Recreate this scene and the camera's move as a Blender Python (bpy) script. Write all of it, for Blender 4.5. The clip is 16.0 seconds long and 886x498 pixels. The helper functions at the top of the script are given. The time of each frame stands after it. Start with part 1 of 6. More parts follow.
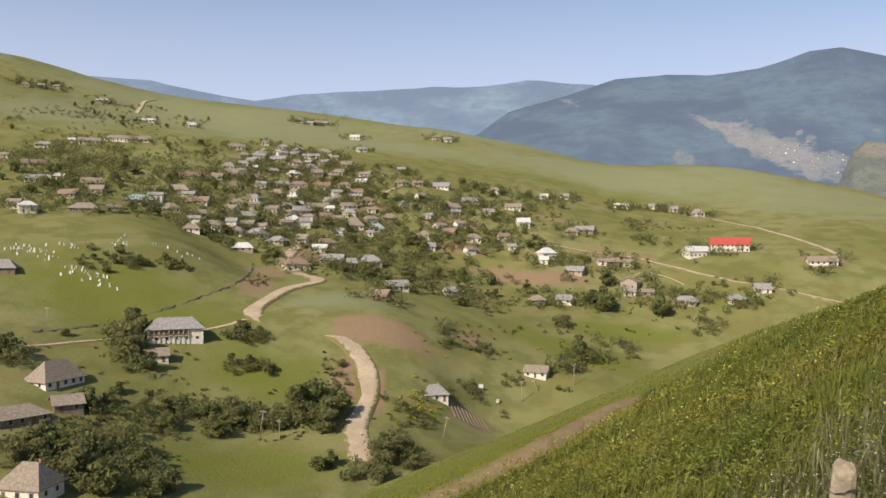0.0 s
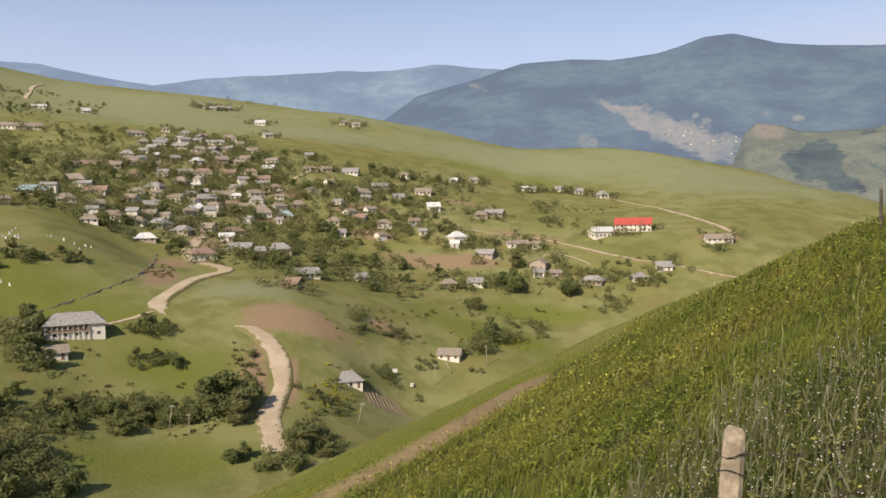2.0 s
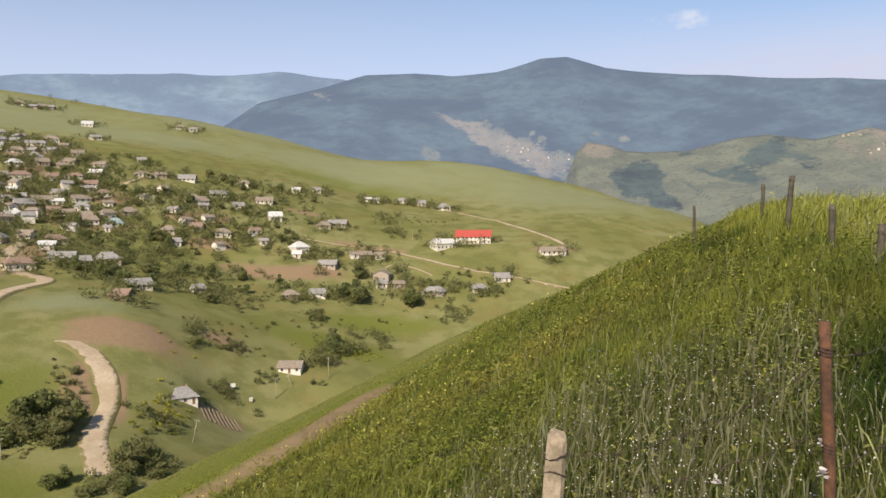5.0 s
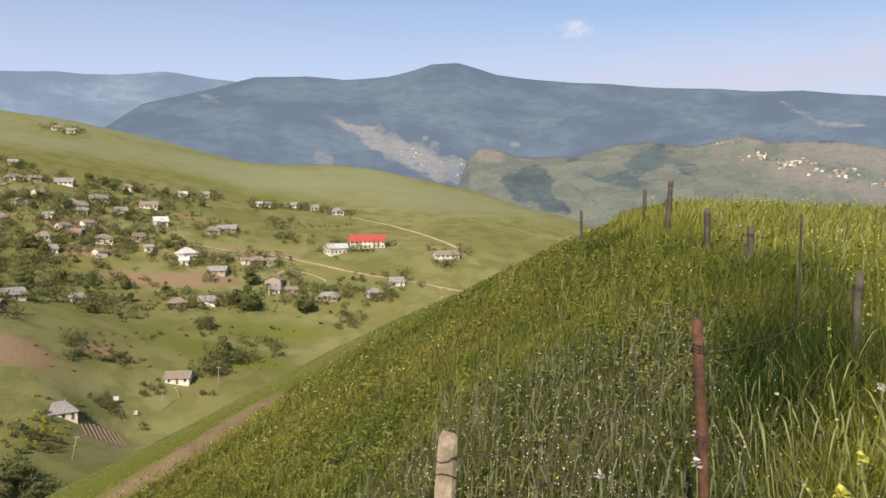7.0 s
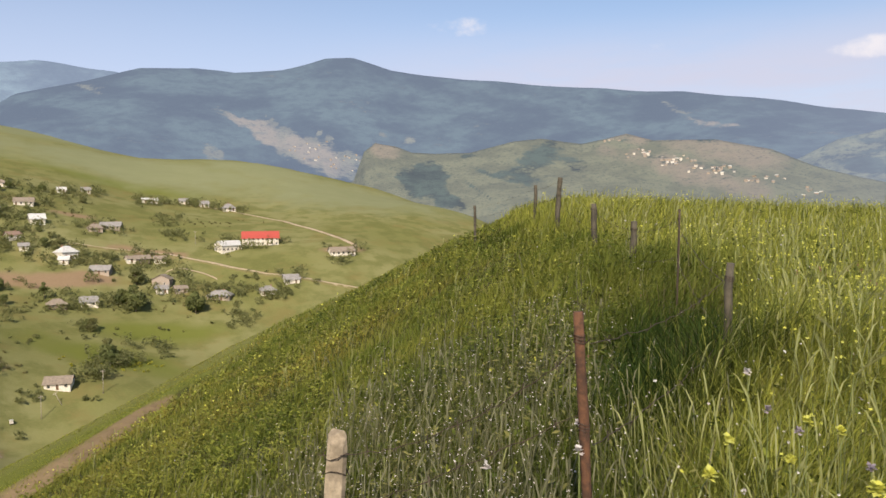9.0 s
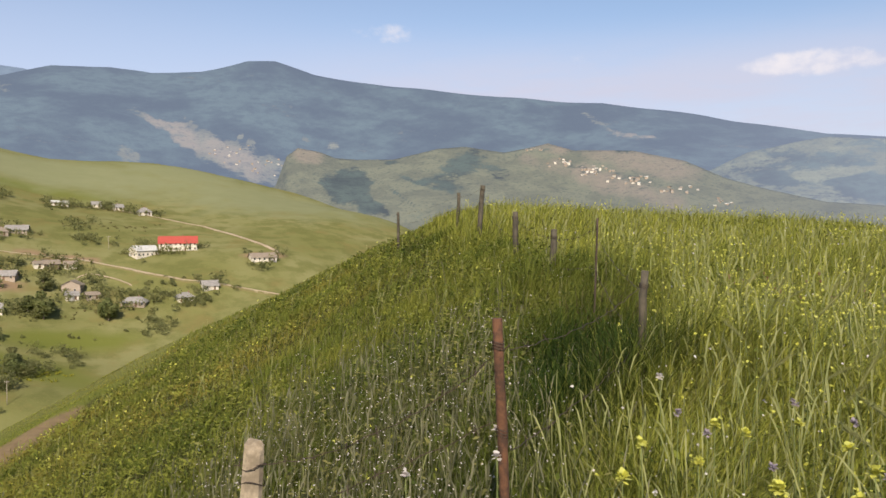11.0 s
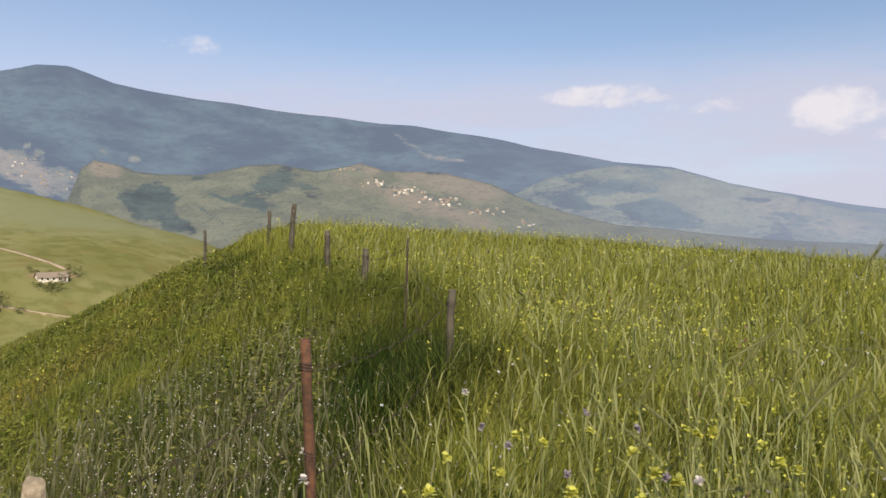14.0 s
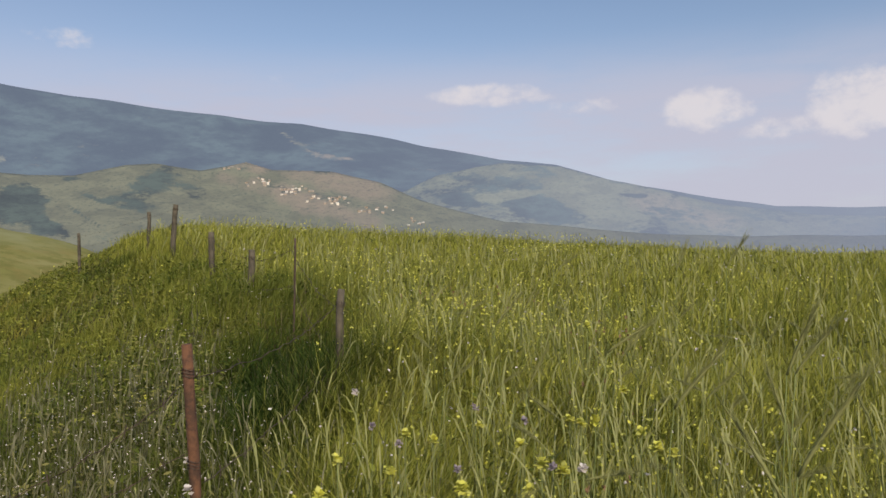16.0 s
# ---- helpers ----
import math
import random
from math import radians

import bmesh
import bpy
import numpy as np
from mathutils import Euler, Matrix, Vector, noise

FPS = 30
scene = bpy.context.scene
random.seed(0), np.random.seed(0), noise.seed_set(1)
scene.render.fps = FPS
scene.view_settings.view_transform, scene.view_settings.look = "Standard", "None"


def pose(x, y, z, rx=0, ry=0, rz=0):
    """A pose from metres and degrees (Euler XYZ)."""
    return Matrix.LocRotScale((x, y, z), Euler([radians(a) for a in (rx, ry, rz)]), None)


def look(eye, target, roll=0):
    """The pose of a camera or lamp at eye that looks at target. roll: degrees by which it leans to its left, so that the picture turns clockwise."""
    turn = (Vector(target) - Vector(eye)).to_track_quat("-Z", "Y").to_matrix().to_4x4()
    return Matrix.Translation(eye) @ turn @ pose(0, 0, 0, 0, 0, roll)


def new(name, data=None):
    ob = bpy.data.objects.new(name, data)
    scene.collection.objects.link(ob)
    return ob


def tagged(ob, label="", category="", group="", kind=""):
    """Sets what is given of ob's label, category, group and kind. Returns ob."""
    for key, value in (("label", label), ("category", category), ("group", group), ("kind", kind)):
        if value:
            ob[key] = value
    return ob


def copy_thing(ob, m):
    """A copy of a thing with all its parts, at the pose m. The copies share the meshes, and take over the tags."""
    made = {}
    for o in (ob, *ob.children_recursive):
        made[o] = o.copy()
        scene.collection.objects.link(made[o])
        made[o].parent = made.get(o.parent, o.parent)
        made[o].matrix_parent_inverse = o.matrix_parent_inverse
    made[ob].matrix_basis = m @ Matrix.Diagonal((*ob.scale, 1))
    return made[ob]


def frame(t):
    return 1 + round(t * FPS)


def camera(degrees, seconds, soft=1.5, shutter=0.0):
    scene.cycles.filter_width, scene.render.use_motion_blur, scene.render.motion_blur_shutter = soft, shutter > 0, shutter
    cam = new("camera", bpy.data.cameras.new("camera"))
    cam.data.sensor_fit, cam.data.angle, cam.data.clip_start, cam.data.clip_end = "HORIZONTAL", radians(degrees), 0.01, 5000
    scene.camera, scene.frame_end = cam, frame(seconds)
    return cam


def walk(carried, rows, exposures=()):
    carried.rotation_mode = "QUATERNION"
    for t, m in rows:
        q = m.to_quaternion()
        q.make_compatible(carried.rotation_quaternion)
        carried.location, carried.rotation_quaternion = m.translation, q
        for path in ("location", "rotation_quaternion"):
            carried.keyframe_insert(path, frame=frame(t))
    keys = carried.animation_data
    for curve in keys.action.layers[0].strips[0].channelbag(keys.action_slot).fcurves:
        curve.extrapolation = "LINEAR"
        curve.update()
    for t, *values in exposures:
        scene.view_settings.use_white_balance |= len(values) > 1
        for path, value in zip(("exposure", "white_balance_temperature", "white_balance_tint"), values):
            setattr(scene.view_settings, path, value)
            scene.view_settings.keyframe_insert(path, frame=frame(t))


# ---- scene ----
# ---- camera and its walk ----
cam = camera(58.2, 16.0, soft=1.55)
EYE, TILT = 1.6, -1.0
# seconds, metres slid sideways, yaw, pitch, roll
ROWS = [
    (0.0, 0.0, 0.0, 0.0, 0.0), (0.5, 0.005, -1.56, -0.25, 0.11), (1.0, 0.011, -3.2, -0.7, 0.42), (1.5, 0.017, -4.73, -1.01, 0.74),
    (2.0, 0.026, -6.4, -1.15, 1.24), (2.5, 0.036, -7.72, -1.06, 1.52), (3.0, 0.047, -9.73, -0.69, 1.29), (3.5, 0.053, -11.42, -0.86, 1.33),
    (4.0, 0.058, -13.56, -0.96, 1.19), (6.5, 0.076, -23.15, -0.06, 0.72), (7.0, 0.083, -25.25, -0.35, 1.09), (7.5, 0.093, -27.85, -0.14, 1.33),
    (8.0, 0.106, -29.79, 0.07, 1.59), (8.5, 0.112, -31.48, -0.13, 1.51), (9.0, 0.116, -32.73, -0.82, 1.53), (11.5, 0.130, -39.78, -0.48, 1.08),
    (12.0, 0.133, -41.43, -0.74, 1.17), (12.5, 0.135, -43.61, -0.57, 1.21), (13.0, 0.137, -46.71, -0.01, 0.95), (13.5, 0.140, -49.32, 0.52, 1.04),
    (14.0, 0.143, -51.64, 0.69, 0.95), (14.5, 0.146, -53.15, 0.66, 0.89), (15.0, 0.150, -55.25, 0.52, 1.1), (15.5, 0.153, -57.34, 0.22, 1.43),
    (16.0, 0.156, -59.53, 0.36, 2.12),
]
walk(cam, [(t, pose(0, 0, EYE, TILT, 0, 0) @ pose(0.82 * s, -0.57 * s, 0, 90 + pitch, roll, yaw)) for t, s, yaw, pitch, roll in ROWS],
     exposures=((0.0, 0.43), (3.0, 0.48), (8.0, 0.5), (12.5, 0.42), (14.5, 0.38), (15.4, 0.36), (16.0, 0.15)))

# ---- sky and sun ----
SUN_AZ, SUN_EL = -140.0, 36.0  # degrees clockwise from the first view, and above the horizon


def direction(az, el):
    a, e = radians(az), radians(el)
    return Vector((math.sin(a) * math.cos(e), math.cos(a) * math.cos(e), math.sin(e)))


class Nodes:
    """Short hand for building node trees."""

    def __init__(self, tree):
        self.tree = tree
        tree.nodes.clear()

    def add(self, kind, inputs=None, **props):
        n = self.tree.nodes.new(kind)
        for k, v in props.items():
            setattr(n, k, v)
        for k, v in (inputs or {}).items():
            if isinstance(v, bpy.types.NodeSocket):
                self.tree.links.new(v, n.inputs[k])
            else:
                n.inputs[k].default_value = v
        return n

    def math(self, op, a, b=0.0, clamp=False):
        return self.add("ShaderNodeMath", {0: a, 1: b}, operation=op, use_clamp=clamp).outputs[0]

    def mix(self, fac, a, b, blend="MIX"):
        col = lambda c: (*c, 1.0) if isinstance(c, tuple) and len(c) == 3 else c
        n = self.add("ShaderNodeMix", {0: fac, 6: col(a), 7: col(b)}, data_type="RGBA", blend_type=blend)
        return n.outputs[2]

    def noise(self, vec, scale, detail=4.0, rough=0.55):
        n = self.add("ShaderNodeTexNoise", {"Scale": scale, "Detail": detail, "Roughness": rough})
        if vec is not None:
            self.tree.links.new(vec, n.inputs["Vector"])
        return n.outputs["Fac"]

    def ramp(self, v, lo, hi, a=0.0, b=1.0):
        n = self.add("ShaderNodeMapRange", {0: v, 1: lo, 2: hi, 3: a, 4: b}, interpolation_type="SMOOTHSTEP")
        return n.outputs[0]


def make_world():
    world = bpy.data.worlds.new("sky")
    world.use_nodes = True
    scene.world = world
    n = Nodes(world.node_tree)
    sky = n.add("ShaderNodeTexSky", sky_type="NISHITA", sun_disc=False, sun_elevation=radians(SUN_EL), sun_rotation=radians(SUN_AZ),
                air_density=1.0, dust_density=1.2, ozone_density=1.5, altitude=900)
    way = n.add("ShaderNodeTexCoord").outputs["Generated"]
    sep = n.add("ShaderNodeSeparateXYZ", {0: way})
    # milky air low over the horizon
    low = n.ramp(sep.outputs["Z"], 0.05, 0.42, 1.0, 0.0)
    milk = n.ramp(sep.outputs["X"], 0.1, 0.9, 0.86, 0.35)
    colour = n.mix(n.math("MULTIPLY", low, milk), sky.outputs[0], (4.85, 5.05, 6.35))
    # cumulus heads and a thin veil behind them
    stretch = n.add("ShaderNodeMapping", {"Vector": way, "Scale": (1, 1, 1.5)}).outputs[0]
    puff = n.noise(stretch, 30.0, 6.0, 0.6)
    veil = n.noise(n.add("ShaderNodeMapping", {"Vector": way, "Scale": (1, 1, 5)}).outputs[0], 5.0, 5.0, 0.6)
    cover = None
    for az, el, wide, high, dense in ((34.3, 14.0, 2.2, 0.9, 0.55), (47.6, 12.0, 2.0, 0.6, 0.3), (63.3, 10.7, 4.2, 0.9, 0.85), (78.0, 8.9, 3.0, 1.5, 1.0),
                                      (87.5, 8.6, 3.4, 2.2, 1.05), (70.0, 9.6, 3.0, 0.7, 0.45), (83.0, 7.4, 3.0, 0.9, 0.6)):
        d = direction(az, el)
        side = Vector((math.cos(radians(az)), -math.sin(radians(az)), 0))
        up = side.cross(d)
        dx = n.math("MULTIPLY", n.add("ShaderNodeVectorMath", {0: way, 1: side}, operation="DOT_PRODUCT").outputs["Value"], 1 / radians(wide))
        off = n.add("ShaderNodeVectorMath", {0: way, 1: d}, operation="SUBTRACT").outputs[0]
        dy = n.math("MULTIPLY", n.add("ShaderNodeVectorMath", {0: off, 1: up}, operation="DOT_PRODUCT").outputs["Value"], 1 / radians(high))
        front = n.math("GREATER_THAN", n.add("ShaderNodeVectorMath", {0: way, 1: d}, operation="DOT_PRODUCT").outputs["Value"], 0.9)
        dist = n.math("ADD", n.math("POWER", n.math("ABSOLUTE", dx), 2.0), n.math("POWER", n.math("ABSOLUTE", dy), 2.0))
        blob = n.math("MULTIPLY", n.math("MULTIPLY", n.ramp(dist, 0.0, 1.8, 1.0, 0.0), dense), front)
        cover = blob if cover is None else n.math("MAXIMUM", cover, blob)
    cloud = n.ramp(n.math("ADD", cover, n.math("MULTIPLY", n.math("SUBTRACT", puff, 0.5), 1.7)), 0.3, 1.05)
    cloud = n.math("MULTIPLY", cloud, n.ramp(cover, 0.03, 0.35))
    band = n.math("MULTIPLY", n.ramp(sep.outputs["Z"], -0.06, 0.03), n.ramp(sep.outputs["Z"], 0.16, 0.26, 1.0, 0.0))
    east = n.ramp(sep.outputs["X"], 0.2, 0.7)
    haze = n.math("MULTIPLY", n.math("MULTIPLY", n.ramp(veil, 0.2, 0.62, 0.5, 1.0), band), n.math("MULTIPLY", east, 0.9))
    colour = n.mix(haze, colour, (4.8, 4.75, 5.7))
    colour = n.mix(n.math("MULTIPLY", cloud, 0.85), colour, (6.7, 6.3, 6.5))
    back = n.add("ShaderNodeBackground", {"Color": colour, "Strength": 0.1})
    out = n.add("ShaderNodeOutputWorld", {"Surface": back.outputs[0]})


make_world()
sun = new("sun", bpy.data.lights.new("sun", "SUN"))
sun.data.energy, sun.data.angle, sun.data.color = 4.45, radians(0.6), (1.0, 0.87, 0.70)
sun.matrix_world = look(direction(SUN_AZ, SUN_EL) * 100, (0, 0, 0))

# ---- shape of the land ----
# spot heights of the opposite hillside: metres right, ahead, up
RIDGE = [(-475, 880, 198), (-409, 912, 183), (-329, 923, 166), (-219, 924, 150), (-120, 922, 138), (10, 900, 119), (99, 844, 94), (175, 781, 70), (251, 760, 67),
         (312, 715, 53), (360, 647, 32), (328, 618, 29), (373, 545, 11)]
UPPER = [(-378, 728, 129), (-304, 804, 131), (-252, 610, 76), (-295, 568, 65), (-126, 587, 58), (-92, 795, 101), (57, 698, 64), (136, 605, 24), (185, 571, 16),
         (-33, 559, 40)]
VILLAGE = [(-166, 514, 42), (-205, 389, 14), (-165, 397, 12), (-124, 433, 7), (-77, 504, 22), (-29, 479, 7), (50, 497, 9), (169, 471, -5), (201, 425, -12),
           (60, 456, -9), (99, 429, -24), (156, 401, -25)]
SHELF = [(-148, 328, -6), (-117, 362, -4), (-98, 378, -13), (-71, 394, -12), (-40, 418, -11), (26, 429, -21), (-60, 370, -20), (-74, 311, -28), (-115, 277, -30),
         (-137, 267, -26), (-18, 309, -34), (61, 395, -32), (93, 358, -48), (15, 320, -45)]
LOW = [(-94, 274, -34), (-117, 227, -38), (-25, 264, -50), (-3, 280, -51), (38, 318, -52), (50, 306, -56), (-23, 224, -58), (-53, 224, -58), (-92, 189, -50),
       (-65, 189, -57), (-32, 202, -61), (-83, 171, -54), (13, 280, -63)]
BEYOND = [(-700, 1150, 120), (-300, 1250, 60), (0, 1200, 20), (250, 1050, -20), (430, 900, -50), (520, 650, -70), (480, 420, -75), (400, 250, -80), (250, 300, -62),
          (250, 100, -70), (120, 220, -70), (150, -150, -60), (-150, -150, -60), (-350, 100, -20), (-420, 400, 60), (-650, 700, 180), (0, 100, -66), (60, 170, -68)]
SPOTS = np.array(RIDGE + UPPER + VILLAGE + SHELF + LOW + BEYOND, float)


def plate(d2):
    return 0.5 * d2 * np.log(d2 + 1e-9)


def fit_hills(spots):
    p = spots[:, :2] / 1000
    d2 = ((p[:, None] - p[None]) ** 2).sum(-1)
    k = len(p)
    a = np.zeros((k + 3, k + 3))
    a[:k, :k] = plate(d2) + np.eye(k) * 2e-5
    a[:k, k], a[:k, k + 1:] = 1, p
    a[k, :k], a[k + 1:, :k] = 1, p.T
    return p, np.linalg.solve(a, np.append(spots[:, 2], (0, 0, 0)))


HILL_P, HILL_W = fit_hills(SPOTS)


def waves(x, y, scale, seed):
    """Cheap rolling noise of about -1 to 1 that works on arrays."""
    rnd = np.random.RandomState(seed)
    total = np.zeros_like(x, float)
    for i in range(9):
        a, f, ph = rnd.uniform(0, 6.283), rnd.uniform(0.6, 2.4), rnd.uniform(0, 6.283, 2)
        u = (x * np.cos(a) + y * np.sin(a)) * f / scale
        w = (-x * np.sin(a) + y * np.cos(a)) * f / scale
        total += np.sin(u + ph[0] + 1.1 * np.sin(w * 0.7 + ph[1])) / f
    return total / 4.0


def smooth_min(a, b, k):
    h = np.clip(0.5 + 0.5 * (b - a) / k, 0, 1)
    return b * (1 - h) + a * h - k * h * (1 - h)


def near_hill(x, y):
    """The spur under the camera: a steep meadow to the valley side, a gently rising field behind the fence."""
    u, v = -0.848 * x + 0.53 * y, 0.53 * x + 0.848 * y
    w = np.maximum(v - 25, 0)
    rise = 0.16 * np.exp(-((v - 11) / 4.5) ** 2) + 0.07 * np.clip(v, -6, 25) + 0.0026 * np.clip(v - 14, 0, 11) ** 2 + np.where(w > 18, -1.45 - 0.52 * (w - 18), 0.13 * w - 0.0117 * w * w)
    field = rise * np.clip(1 - 0.025 * (-u - 4), 0.1, 1.1) + 0.10 * waves(x, y, 3.0, 3) * np.clip((-u - 1) / 6, 0, 1)
    g = np.maximum(v - 55, 0)
    slope = -0.26 - 0.5 * u + 0.012 * np.clip(v, -20, 55) - np.where(g > 60, 36 + 1.2 * (g - 60), 0.01 * g * g) + 0.16 * waves(x, y, 5.0, 4) * np.clip((np.hypot(x, y) - 3) / 10, 0, 1)
    # a worn terrace along the slope
    du = u - np.interp(v, (8, 15.5, 19.2, 23.1, 32.5, 40), (15.5, 13.3, 12.0, 10.8, 10.6, 10.4))
    slope = slope + 0.62 * du * np.exp(-(du / 1.25) ** 2) * np.clip((v - 8) / 4, 0, 1) * np.clip((42 - v) / 6, 0, 1)
    # a dip beside the fence
    along, across = 0.745 * (x - 5.1) + 0.667 * (y - 4.25), -0.667 * (x - 5.1) + 0.745 * (y - 4.25)
    field = field - 0.5 * np.exp(-(along / 2.1) ** 2 - (across / 0.8) ** 2)
    field = field + 0.32 * np.exp(-((x - 4.7) ** 2 + (y - 3.1) ** 2) / 1.6)
    r = np.hypot(x, y)
    return smooth_min(field, slope, 0.5) - 0.9 * np.maximum(r - 130, 0)


def height(x, y):
    x, y = np.asarray(x, float), np.asarray(y, float)
    flat = np.stack([x.ravel(), y.ravel()], 1) / 1000
    out = np.empty(len(flat))
    for i in range(0, len(flat), 20000):
        q = flat[i:i + 20000]
        d2 = ((q[:, None] - HILL_P[None]) ** 2).sum(-1)
        out[i:i + 20000] = plate(d2) @ HILL_W[:-3] + HILL_W[-3] + q @ HILL_W[-2:]
    out = out.reshape(x.shape)
    r = np.hypot(x, y)
    out = out + np.clip((r - 150) / 100, 0, 1) * (1.6 * waves(x, y, 38.0, 11) + 0.5 * waves(x, y, 11.0, 12))
    far = np.clip((r - 1050) / 350, 0, 1)
    out = out * (1 - far) - 160 * far
    return -smooth_min(-near_hill(x, y), -out, 2.0)


def ground_at(x, y):
    return float(height(np.array([x]), np.array([y]))[0])
# ---- end of land ----

# ---- materials ----
def material(name):
    m = bpy.data.materials.new(name)
    m.use_nodes = True
    return m, Nodes(m.node_tree)


def finish(m, n, colour, rough=0.85, bump=None, bump_strength=0.3, bump_distance=0.02, emission=None, strength=0.0, **extra):
    shade = n.add("ShaderNodeBsdfPrincipled", {"Roughness": rough, **extra})
    if isinstance(colour, bpy.types.NodeSocket):
        n.tree.links.new(colour, shade.inputs["Base Color"])
    else:
        shade.inputs["Base Color"].default_value = (*colour, 1)
    if bump is not None:
        b = n.add("ShaderNodeBump", {"Height": bump, "Strength": bump_strength, "Distance": bump_distance})
        n.tree.links.new(b.outputs[0], shade.inputs["Normal"])
    if emission:
        shade.inputs["Emission Color"].default_value = (*emission, 1)
        shade.inputs["Emission Strength"].default_value = strength
    n.add("ShaderNodeOutputMaterial", {"Surface": shade.outputs[0]})
    return m


def ground_material():
    m, n = material("meadow_ground")
    pos = n.add("ShaderNodeNewGeometry").outputs["Position"]
    att = lambda k: n.add("ShaderNodeAttribute", attribute_name=k).outputs["Fac"]
    big, mid, fine = n.noise(pos, 0.012, 5), n.noise(pos, 0.08, 5), n.noise(pos, 0.9, 5, 0.65)
    c = n.mix(n.ramp(big, 0.35, 0.65), (0.165, 0.166, 0.058), (0.215, 0.208, 0.092))
    c = n.mix(n.math("MULTIPLY", n.ramp(mid, 0.42, 0.62), 0.75), c, (0.125, 0.13, 0.043))
    c = n.mix(n.math("MULTIPLY", n.ramp(fine, 0.45, 0.75), 0.4), c, (0.215, 0.2, 0.085))
    c = n.mix(n.math("MULTIPLY", n.ramp(n.noise(pos, 0.045, 6, 0.65), 0.5, 0.68), 0.6), c, (0.19, 0.155, 0.06))
    c = n.mix(att("lush_dark"), c, n.mix(mid, (0.12, 0.138, 0.03), (0.155, 0.163, 0.042)))
    # dry pasture tones kept pale, partly for haze over the ridge
    c = n.mix(att("dry"), c, n.mix(mid, (0.183, 0.196, 0.1), (0.222, 0.226, 0.125)))
    soil = n.mix(fine, (0.21, 0.145, 0.085), (0.28, 0.2, 0.125))
    c = n.mix(att("soil"), c, soil)
    # this litter colour also carries the shade between the blades
    c = n.mix(att("litter_shade"), c, n.mix(fine, (0.045, 0.052, 0.018), (0.09, 0.08, 0.04)))
    return finish(m, n, c, 0.95, n.math("ADD", fine, mid), 0.6, 0.4, **{"Specular IOR Level": 0.0})


def hill_material(name, forest, meadow, bare, scale, cut, air, glow):
    """Distant wooded slopes with clearings and bare ground; emission stands in for miles of air."""
    m, n = material(name)
    pos = n.add("ShaderNodeNewGeometry").outputs["Position"]
    att = lambda k: n.add("ShaderNodeAttribute", attribute_name=k).outputs["Fac"]
    flat = n.add("ShaderNodeMapping", {"Vector": pos, "Scale": (1, 1, 2.2)}).outputs[0]
    a, b, fine = n.noise(flat, scale, 6, 0.6), n.noise(flat, scale * 5, 6, 0.65), n.noise(flat, scale * 16, 5, 0.65)
    v = n.math("ADD", n.math("ADD", n.math("MULTIPLY", a, 0.5), n.math("MULTIPLY", b, 0.5)), n.math("MULTIPLY", n.math("SUBTRACT", fine, 0.5), 0.3))
    v = n.math("ADD", v, n.math("MULTIPLY", att("open"), 0.34))
    # wide forest tones also stand in for relief shading the glow washes out
    wood = n.mix(n.ramp(n.noise(flat, scale * 0.8, 4, 0.6), 0.4, 0.62), tuple(0.5 * k for k in forest), tuple(1.9 * k for k in forest))
    wood = n.mix(n.ramp(b, 0.42, 0.64, 0.0, 0.6), wood, tuple(0.45 * k for k in forest))
    wood = n.mix(n.ramp(fine, 0.5, 0.7, 0.0, 0.2), wood, tuple(2.0 * k for k in forest))
    field = n.mix(n.ramp(n.noise(flat, scale * 2.0, 5, 0.6), 0.42, 0.6), meadow, tuple(0.72 * k for k in meadow))
    field = n.mix(n.math("MULTIPLY", att("bare"), n.ramp(b, 0.3, 0.6, 0.55, 1.0)), field, bare)
    field = n.mix(n.math("MULTIPLY", n.ramp(fine, 0.52, 0.66), 0.55), field, forest)
    c = n.mix(n.ramp(v, cut - 0.04, cut + 0.08), wood, field)
    # painted haze: base colour sinks and emission grows with the air mask
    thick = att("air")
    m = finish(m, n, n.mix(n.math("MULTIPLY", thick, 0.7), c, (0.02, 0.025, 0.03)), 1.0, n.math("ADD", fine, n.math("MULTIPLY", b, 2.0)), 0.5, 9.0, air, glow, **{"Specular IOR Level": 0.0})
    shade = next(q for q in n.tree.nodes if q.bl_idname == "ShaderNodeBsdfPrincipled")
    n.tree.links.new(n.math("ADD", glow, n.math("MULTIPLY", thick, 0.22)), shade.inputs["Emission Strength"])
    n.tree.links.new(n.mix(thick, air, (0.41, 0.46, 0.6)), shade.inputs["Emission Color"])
    return m


GROUND = ground_material()

# ---- the land itself ----
def grid_mesh(name, x, y, z, mat, closed=False):
    """A sheet from arrays of rows and columns."""
    rows, cols = x.shape
    me = bpy.data.meshes.new(name)
    idx = np.arange(rows * cols).reshape(rows, cols)
    if closed:
        idx = np.concatenate([idx, idx[:, :1]], 1)
    quads = np.stack([idx[:-1, :-1], idx[:-1, 1:], idx[1:, 1:], idx[1:, :-1]], -1).reshape(-1, 4)
    return raw_mesh(name, np.stack([x.ravel(), y.ravel(), z.ravel()], 1), quads, mat)


